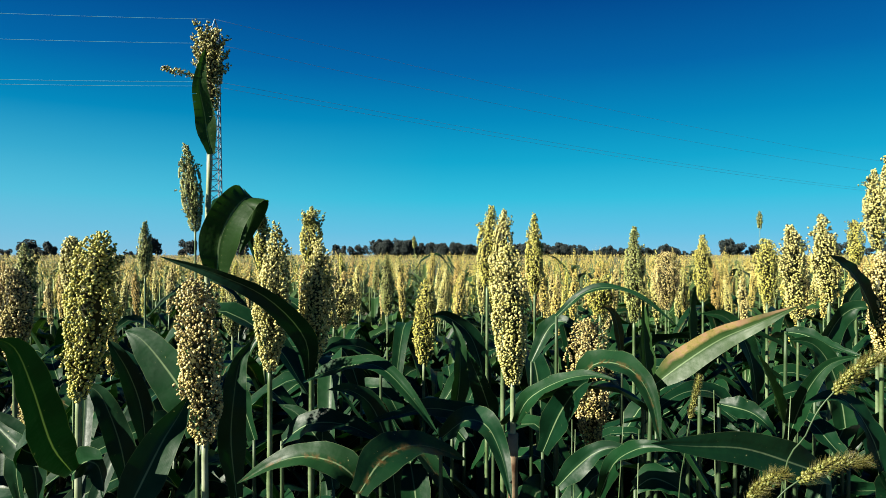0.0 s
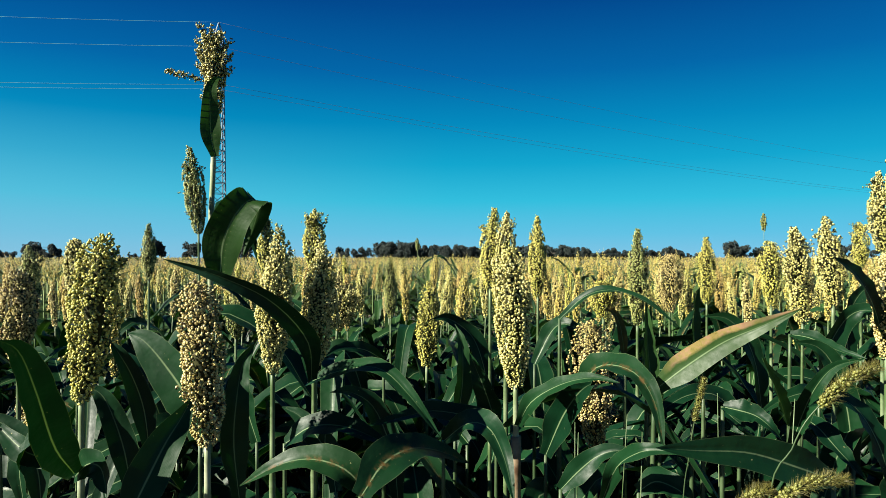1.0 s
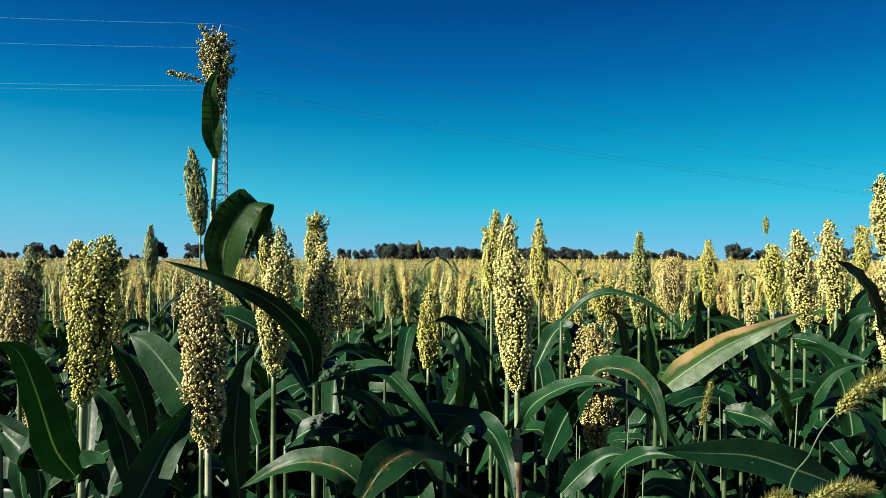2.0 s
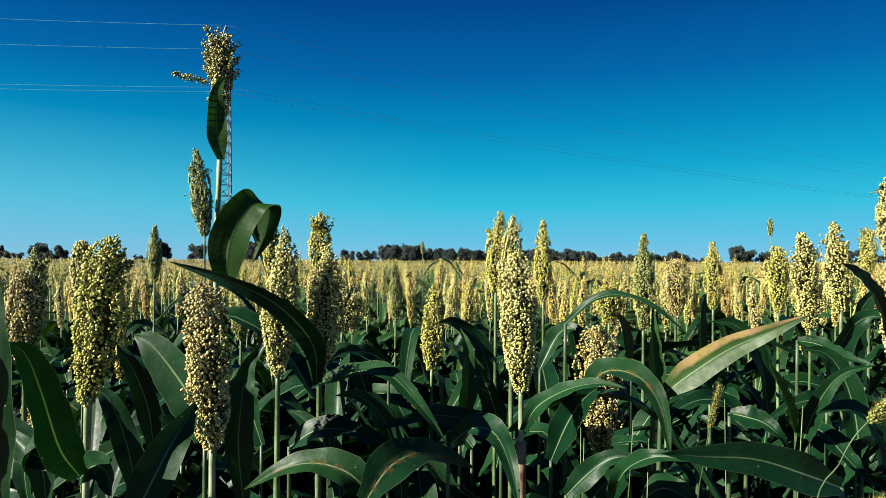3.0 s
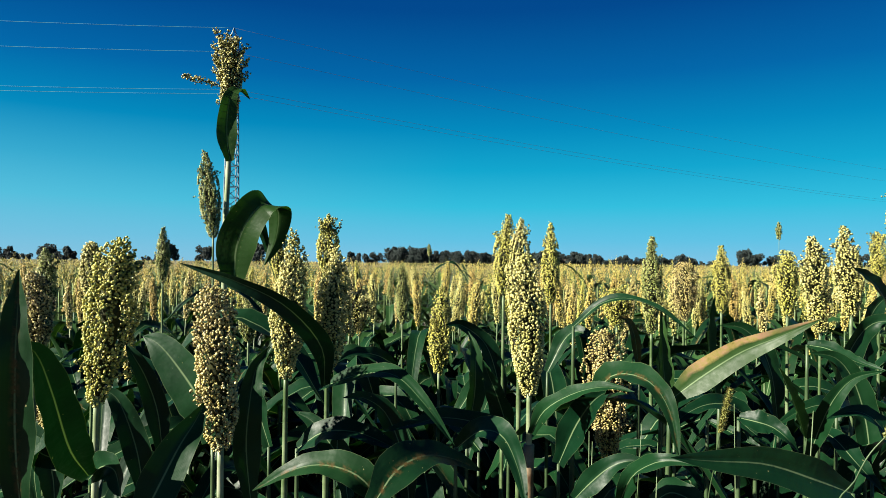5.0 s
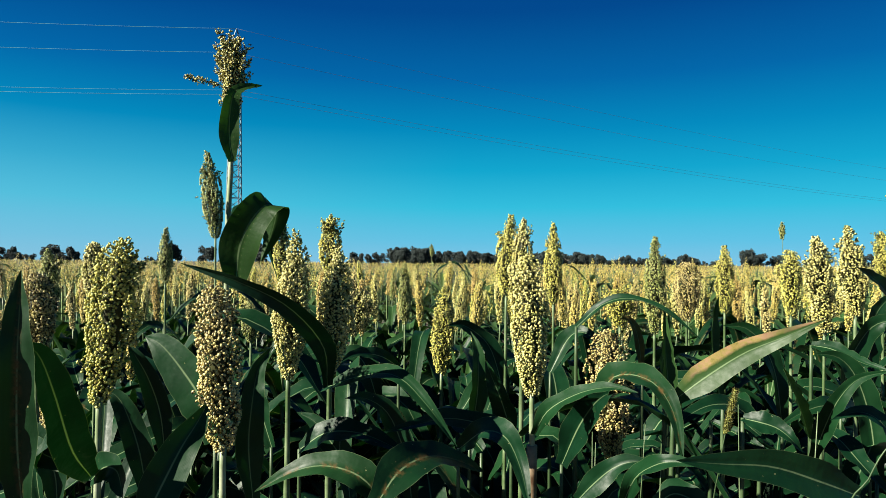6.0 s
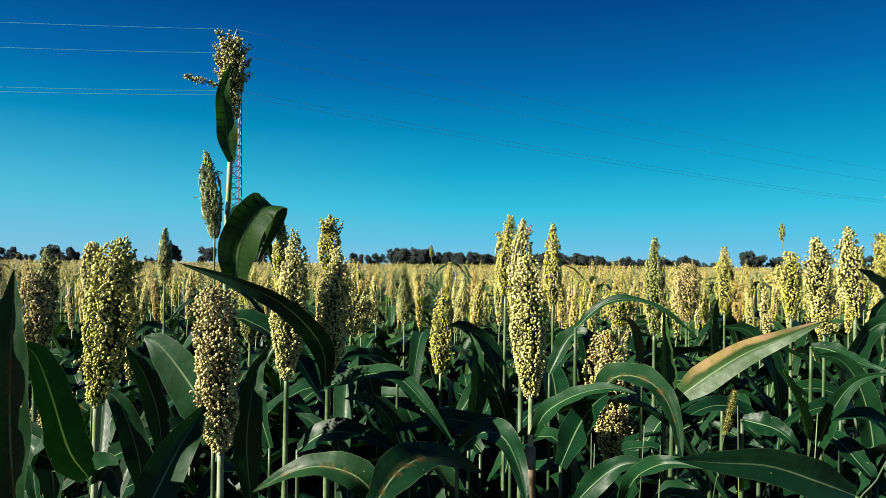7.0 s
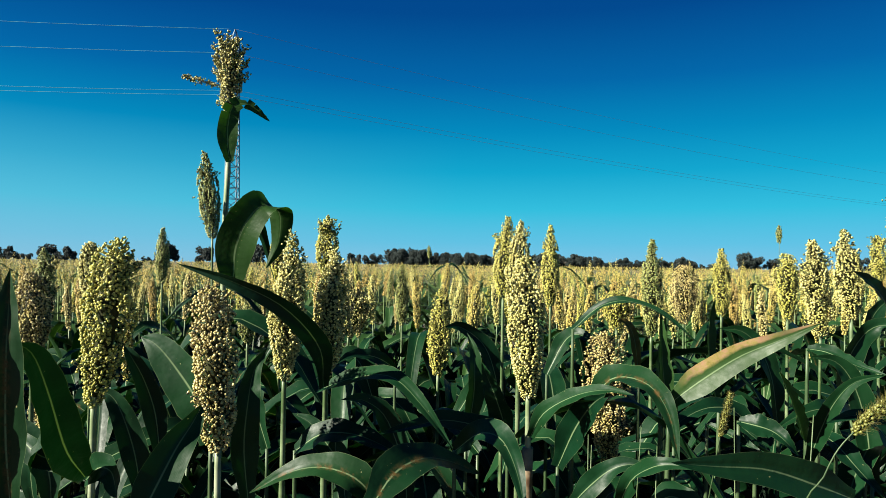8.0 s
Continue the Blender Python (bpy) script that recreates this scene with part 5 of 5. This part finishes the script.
# ---- the field beyond ----
def field_band(name, label, y0, y1, density, spread, blob_count, leaves, seed, hmean, hsd, wide=1.0):
    """Plants past counting: heads of clustered seeds, stalks and leaves, joined."""
    rng = np.random.default_rng(seed)
    n = int(density * spread * (y1 * y1 - y0 * y0))
    y = np.sqrt(rng.uniform(y0 * y0, y1 * y1, n))
    x = rng.uniform(-spread, spread, n) * y
    top = np.clip(rng.normal(hmean, hsd, n), hmean - 2.2 * hsd, hmean + 2.6 * hsd)
    L, W = rng.uniform(0.15, 0.28, n), rng.uniform(0.016, 0.032, n) * wide
    V, F, M = [], [], []
    count = 0

    def add(v, f, m):
        nonlocal count
        V.append(v)
        F.append(f + count)
        M.append(np.broadcast_to(m, len(f)))
        count += len(v)

    # heads
    idx = np.repeat(np.arange(n), blob_count)
    h = np.tile((np.arange(blob_count) + 0.5) / blob_count, n) + rng.normal(0, 0.03, n * blob_count)
    prof = np.interp(h, [0, 0.12, 0.4, 0.75, 1], [0.42, 0.85, 1.0, 0.66, 0.16])
    az = rng.uniform(0, 6.28, len(idx))
    rr = W[idx] * prof * rng.uniform(0.3, 1.0, len(idx))
    lean = rng.normal(0, 0.045, (n, 2))
    pos = np.stack([x[idx] + np.cos(az) * rr + lean[idx, 0] * h, y[idx] + np.sin(az) * rr + lean[idx, 1] * h, top[idx] - L[idx] * (1 - h)], 1)
    size = W[idx] * prof * (0.22 + 1.5 / blob_count ** 0.75) * rng.uniform(0.75, 1.2, len(idx))
    v, f = blobs(pos, size, (OCT_V, OCT_F), rng, 1.4, np.tile([0.0, 0.0, 1.0], (len(idx), 1)) + rng.normal(0, 0.3, (len(idx), 3)))
    add(v, f, np.repeat(rng.choice([0, 3, 4, 5], n, p=[0.46, 0.22, 0.2, 0.12]), blob_count * 8))
    # stalks: three-sided
    a3 = np.array([0, 2.09, 4.19])
    ring = np.stack([np.cos(a3), np.sin(a3), np.zeros(3)], 1) * 0.006
    low = np.stack([x, y, np.full(n, 0.35)], 1)
    high = np.stack([x, y, top - L * 0.95], 1)
    v = np.stack([low[:, None] + ring, high[:, None] + ring], 1).reshape(-1, 3)
    tri = np.array([(0, 1, 4), (0, 4, 3), (1, 2, 5), (1, 5, 4), (2, 0, 3), (2, 3, 5)])
    add(v, (tri[None] + (np.arange(n) * 6)[:, None, None]).reshape(-1, 3), 1)
    # leaves: a folded, arched blade of four stretches
    if leaves:
        idx = np.repeat(np.arange(n), leaves)
        m = len(idx)
        az = rng.uniform(0, 6.28, m)
        d = np.stack([np.cos(az), np.sin(az), np.zeros(m)], 1)
        sd = np.stack([-np.sin(az), np.cos(az), np.zeros(m)], 1)
        z0 = top[idx] - L[idx] - rng.uniform(0.12, 0.5, m)
        ln = rng.uniform(0.3, 0.55, m)
        rise = rng.uniform(0.08, 0.30, m)
        drp = rng.uniform(0.1, 0.8, m)
        rows = []
        for s, wd in ((0, 0.5), (0.3, 1.0), (0.6, 0.85), (0.85, 0.45), (1.0, 0.04)):
            c = np.stack([x[idx], y[idx], z0], 1) + d * (ln * s)[:, None]
            c[:, 2] += rise * np.sin(min(s * 1.5, 1.57)) - drp * ln * max(s - 0.4, 0) ** 1.5 * 2
            w = (0.026 * wd)
            rows.append(np.stack([c - sd * w + [0, 0, w * 0.5], c, c + sd * w + [0, 0, w * 0.5]], 1))
        v = np.stack(rows, 1).reshape(-1, 3)
        q = []
        for i in range(4):
            for j in range(2):
                a = i * 3 + j
                q += [(a, a + 1, a + 4), (a, a + 4, a + 3)]
        add(v, (np.array(q)[None] + (np.arange(m) * 15)[:, None, None]).reshape(-1, 3), 2)
    me = bpy.data.meshes.new(name)
    vv, ff, mm = np.vstack(V), np.vstack(F), np.concatenate(M)
    me.vertices.add(len(vv))
    me.vertices.foreach_set("co", vv.astype(np.float32).ravel())
    me.loops.add(ff.size)
    me.loops.foreach_set("vertex_index", ff.astype(np.int32).ravel())
    me.polygons.add(len(ff))
    me.polygons.foreach_set("loop_start", np.arange(0, ff.size, 3, dtype=np.int32))
    me.polygons.foreach_set("loop_total", np.full(len(ff), 3, dtype=np.int32))
    for q in (GRAIN_FIELD, FIELD_STALK, FIELD_LEAF, GRAIN_RIPE, GRAIN_YELLOW, GRAIN_GREEN):
        me.materials.append(q)
    me.polygons.foreach_set("material_index", mm.astype(np.int32))
    me.polygons.foreach_set("use_smooth", np.ones(len(ff), dtype=bool))
    me.update()
    me.validate()
    tagged(new(name, me), label, "sorghum crop", kind="stuff")


field_band("sorghum_crop", "dense sorghum plants with pale heads and green leaves", 4.25, 7.5, 13.5, 0.92, 70, 4, 41, 1.395, 0.06)
field_band("sorghum_stand", "close sorghum stand with pale gold heads", 7.5, 13.0, 9.5, 0.86, 28, 2, 44, 1.405, 0.06, 1.05)
field_band("sorghum_field", "ripening sorghum field, pale gold heads close together", 13.0, 38.0, 3.4, 0.76, 9, 1, 42, 1.41, 0.06, 1.1)
field_band("distant_sorghum_field", "far sorghum field, pale gold heads to the tree line", 38.0, 240.0, 0.12, 0.76, 4, 0, 43, 1.43, 0.12, 2.2)


# ---- trees on the horizon ----
def tree(x, y, height, spread, seed, label):
    rng = np.random.default_rng(seed)
    root = tagged(new("tree"), label, "tree", "trees along the field's far edge")
    root.location = (x, y, 0)
    v, f = tube([(0, 0, -0.2), (rng.normal(0, 0.2), 0, height * 0.3), (rng.normal(0, 0.4), 0, height * 0.62)], [height * 0.03, height * 0.022, height * 0.01], 8, 8)
    vs, fs = [v], [f]
    base = len(v)
    for k in range(5):
        a = rng.uniform(0, 6.28)
        h = height * rng.uniform(0.28, 0.5)
        e = np.array([math.cos(a) * spread * 0.35, math.sin(a) * spread * 0.35, h + height * 0.2])
        v, f = tube([(0, 0, h), e * [0.5, 0.5, 1] - [0, 0, height * 0.06], e], [height * 0.012, height * 0.009, height * 0.005], 6, 5)
        vs.append(v)
        fs.append([tuple(i + base for i in q) for q in f])
        base += len(v)
    part("trunk", mesh_of("trunk", np.vstack(vs), [q for g in fs for q in g], [BARK]), root)
    lobes = 15
    up = np.linspace(0.12, 0.84, lobes)
    slim = np.sqrt(np.clip(1 - ((up - 0.42) / 0.55) ** 2, 0.05, 1))
    lc = np.stack([rng.uniform(-0.34, 0.34, lobes) * spread * slim, rng.uniform(-0.34, 0.34, lobes) * spread * slim, height * up], 1)
    lr = np.minimum(spread, height * 1.1) * rng.uniform(0.13, 0.22, lobes)
    lc[:, 2] = 0.1 * height + (lc[:, 2] / height - 0.12) / 0.72 * (0.88 * height - lr)
    m = 1700
    k = rng.integers(0, lobes, m)
    p = lc[k] + unit(rng.normal(size=(m, 3))) * (lr[k] * rng.uniform(0.55, 1.08, m))[:, None]
    p = p[p[:, 2] < height]
    v, f = blobs(p, rng.uniform(0.30, 0.62, len(p)) * height / 10, (OCT_V * [1, 1, 0.45], OCT_F), rng)
    part("crown", mesh_of("crown", v, f.tolist(), [CROWN], smooth=False), root)
    return root


TREE_LINE_A = [(-207.8, 330, 11.7, 16.2), (-197.6, 330, 10.3, 11.8), (-147.4, 330, 12.8, 14.8), (-157.9, 330, 4.3, 7.4), (-128.9, 330, 11.4, 12.5), (-119.0, 330, 7.1, 8.9), (-101.9, 330, 13.2, 13.3), (-89.1, 330, 7.1, 11.1), (-52.2, 330, 8.5, 10.3), (-43.2, 330, 8.2, 18.5), (-26.7, 330, 12.1, 16.2), (-32.9, 330, 11.4, 10.3), (-29.6, 330, 11.5, 10.0), (-27.1, 339, 9.7, 15.3), (-21.3, 327, 11.0, 13.0), (-17.1, 325, 11.0, 10.2)]
TREE_LINE_B = [(-14.4, 340, 9.5, 15.6), (-9.0, 328, 9.4, 10.8), (-5.8, 341, 10.1, 15.0), (-0.9, 335, 9.2, 10.3), (2.3, 324, 9.3, 12.7), (6.8, 343, 10.2, 10.6), (9.8, 328, 8.8, 13.1), (14.7, 342, 8.9, 13.9), (18.5, 330, 8.7, 13.0), (22.2, 324, 9.1, 12.2), (26.0, 321, 9.6, 14.6), (31.2, 327, 10.3, 13.6), (35.8, 329, 9.0, 12.7), (40.1, 330, 7.8, 10.9), (43.2, 327, 9.6, 13.7), (47.8, 328, 9.2, 14.5)]
TREE_LINE_C = [(51.6, 323, 8.5, 15.3), (59.4, 339, 10.0, 11.4), (61.1, 328, 8.3, 11.1), (70.9, 360, 8.7, 9.5), (75.3, 360, 8.9, 10.6), (80.2, 360, 6.4, 11.9), (85.7, 360, 6.6, 11.9), (91.1, 360, 8.4, 8.6), (95.1, 360, 5.6, 11.0), (100.2, 360, 6.9, 11.8), (105.7, 360, 6.2, 11.2), (110.8, 360, 6.9, 8.2), (114.6, 360, 6.3, 7.9), (118.2, 360, 6.3, 11.9), (123.7, 360, 6.3, 7.3), (127.1, 360, 6.9, 8.1)]
TREE_LINE_D = [(130.8, 360, 4.8, 9.0), (117.5, 345, 8.9, 9.3), (148.7, 345, 12.6, 13.1), (154.6, 345, 10.4, 11.6), (163.5, 345, 8.9, 10.0), (182.8, 345, 7.4, 10.0), (206.6, 345, 11.1, 15.4), (215.5, 345, 8.9, 11.6), (230.3, 345, 9.6, 15.4), (242.2, 345, 11.1, 19.3), (132.4, 345, 5.2, 7.7), (-241.6, 345, 10.4, 15.4), (-229.7, 345, 5.9, 7.7), (-188.2, 345, 5.2, 11.6), (-173.3, 345, 3.7, 7.7)]
for k, (x, y, h, w) in enumerate(TREE_LINE_A + TREE_LINE_B + TREE_LINE_C + TREE_LINE_D):
    tree(x, y, h * 0.84, w, 800 + k, "dark green broadleaf tree on the horizon")


# ---- power line ----
def strut(a, b, r):
    v, f = tube([a, (np.array(a) + np.array(b)) / 2, b], [r, r, r], 4, 2)
    return v, f


def lattice_tower(x, y, height, foot_w, top_w, turn):
    root = tagged(new("lattice_tower"), "tall slender grey steel lattice mast of a power line", "power pylon")
    root.matrix_basis = pose(x, y, 0, 0, 0, turn)
    k = 22
    zs = np.linspace(0, height * 0.955, k + 1)

    def corner(i, z):
        w = (foot_w + (top_w - foot_w) * z / height) / 2
        return np.array([(-w, w, w, -w)[i], (-w, -w, w, w)[i], z])

    for i in range(4):
        v, f = strut(corner(i, 0), corner(i, zs[-1]), 0.085)
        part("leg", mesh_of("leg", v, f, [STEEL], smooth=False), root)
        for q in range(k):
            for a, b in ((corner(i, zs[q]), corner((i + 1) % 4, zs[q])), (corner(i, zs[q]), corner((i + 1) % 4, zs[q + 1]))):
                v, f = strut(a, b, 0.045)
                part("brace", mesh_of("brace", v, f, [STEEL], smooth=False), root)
    for i in range(4):
        v, f = strut(corner(i, zs[-1]), np.array([0, 0, height]), 0.05)
        part("peak_bar", mesh_of("peak_bar", v, f, [STEEL], smooth=False), root)
    for z, reach in TOWER_ARMS:
        for sgn in (-1, 1):
            w = foot_w + (top_w - foot_w) * z / height
            for dz in (0.0, 0.7):
                v, f = strut((0, sgn * w * 0.4, z + dz), (0, sgn * reach, z), 0.045)
                part("crossarm", mesh_of("crossarm", v, f, [STEEL], smooth=False), root)
            v, f = strut((0, sgn * reach, z), (0, sgn * reach, z - 0.5), 0.07)
            part("insulator", mesh_of("insulator", v, f, [PORCELAIN]), root, "brown porcelain insulator")
    return root


def cable(start, way, span, slope, r, label, mat):
    """Wire that hangs in a parabola from the mast along the line."""
    root = tagged(new("power_cable"), label, "power cable", "cables of the power line")
    root.location = start
    n = 40
    pts = [(way[0] * s, way[1] * s, -slope * s * (1 - s / span)) for s in np.linspace(0, span, n)]
    v, f = tube(pts, [r, r], 5, 80)
    part("wire", mesh_of("wire", v, f, [mat]), root)


TOWER_ARMS = [(29.74, 1.1), (24.18, 1.3)]
lattice_tower(-29.65, 85, 32.09, 1.85, 0.85, 32.7)
cable((-29.65, 85.00, 32.09), (0.840, 0.540), 350, 0.0516, 0.016, "thin earth wire strung from the mast's peak", CABLE_UNLIT)
cable((-29.65, 85.00, 32.09), (-0.980, -0.190), 120, 0.05, 0.024, "thin earth wire strung from the mast's peak", CABLE_SUNLIT)
cable((-30.25, 85.92, 29.24), (0.840, 0.540), 350, 0.0516, 0.018, "thin bare cable from the mast's upper arm", CABLE_UNLIT)
cable((-30.25, 85.92, 29.24), (-0.980, -0.190), 120, 0.05, 0.024, "thin bare cable from the mast's upper arm", CABLE_SUNLIT)
cable((-28.95, 83.91, 23.68), (0.840, 0.540), 350, 0.0516, 0.018, "bare aluminium cable from the mast's lower arm", CABLE_UNLIT)
cable((-28.95, 83.91, 23.68), (-0.980, -0.190), 120, 0.05, 0.024, "bare aluminium cable from the mast's lower arm", CABLE_SUNLIT)
cable((-30.35, 86.09, 23.68), (0.840, 0.540), 350, 0.0516, 0.018, "bare aluminium cable from the mast's lower arm", CABLE_UNLIT)
cable((-30.35, 86.09, 23.68), (-0.980, -0.190), 120, 0.05, 0.024, "bare aluminium cable from the mast's lower arm", CABLE_SUNLIT)


# ---- what the wind moves ----
FOX_SWAY = [(0, 0, 0), (0.4, -0.23, -0.004), (0.8, -0.42, -0.007), (1.0, -0.66, -0.009), (1.5, -0.57, -0.009), (1.7, -0.5, -0.009), (2.2, 0.2, -0.011), (2.8, 0.8, -0.014), (3.5, 0.4, -0.015), (4.0, 0.6, -0.019), (4.5, 0.76, -0.023), (5.2, 0.85, -0.022), (5.8, 0.95, -0.02), (6.5, 1.5, -0.02), (7.0, 1.4, -0.019), (7.5, 0.6, -0.018), (8.0, -0.3, -0.016)]


def motions():
    TOP_LEAF.blow([(0, 0), (0.4, 0.1), (0.8, 0.45), (1.0, 0.6), (1.2, 0.2), (1.5, 0.2), (2.1, 0.4), (2.8, 0.55), (3.2, 0.5), (3.5, 1.0), (3.8, 1.9), (4.0, 2.0), (4.1, 1.5), (4.4, 0.9), (4.7, 1.0), (5.2, 1.5), (5.8, 1.9), (6.1, 1.9), (6.4, 0.9), (6.7, 0.5), (6.9, 0.2), (7.1, 0.15), (7.3, 0.45), (7.4, 0.75), (7.5, 1.4), (7.6, 2.1), (7.7, 2.6), (7.8, 3.0), (8.0, 3.0)])
    FLAG_LEAF.blow([(0, 0), (1.0, 0.05), (1.7, 0.05), (2.3, 0.1), (2.8, 0.2), (3.0, 0.5), (3.2, 0.8), (3.5, 1.0), (3.8, 0.7), (4.0, 0.15), (4.2, 0.2), (4.4, 0.75), (4.7, 1.0), (5.2, 0.5), (5.8, 0.2), (6.4, 0.2), (6.9, 0), (7.1, 0), (7.5, 0.1), (7.6, 0.3), (7.8, 0.8), (8.0, 1.0)])
    for thing, wind in ((FOX_A, 1.0), (FOX_B, 1.35), (FOX_C, 1.1)):
        rest = thing.location.copy()
        walk(thing, [(t, pose(rest.x, rest.y, rest.z + dz * wind, 0, ry * wind, 0)) for t, ry, dz in FOX_SWAY])
    rest = FOX_D.location.copy()
    walk(FOX_D, [(t, pose(*rest, 0, ry, 0)) for t, ry in [(0, 0), (1, 0.05), (1.7, 0.2), (2.8, 0.5), (4, 0.45), (5.2, 0.55), (6.5, 0.6), (8, 0.55)]])
    rest = EDGE_SHOOT.location.copy()
    walk(EDGE_SHOOT, [(t, pose(*rest, 0, ry, 0)) for t, ry in [(0, -1.4), (1.0, -1.35), (1.7, -1.2), (2.8, -0.4), (3.5, -0.35), (4.0, -0.2), (4.5, 0), (6.0, 0), (7.0, -0.1), (8.0, -0.2)]])
    for leaf, wind in ((ARCH_LEAF, 0.5), (BROAD_LEAF, 1.0)):
        rest = leaf.location.copy()
        walk(leaf, [(t, pose(*rest, ry * wind, 0, 0)) for t, ry in [(0, 0), (0.8, 0.25), (1.7, -0.15), (2.6, 0.2), (3.4, -0.1), (4.3, 0.25), (5.2, 0), (6.1, 0.3), (7.0, -0.1), (8, 0.2)]])


motions()
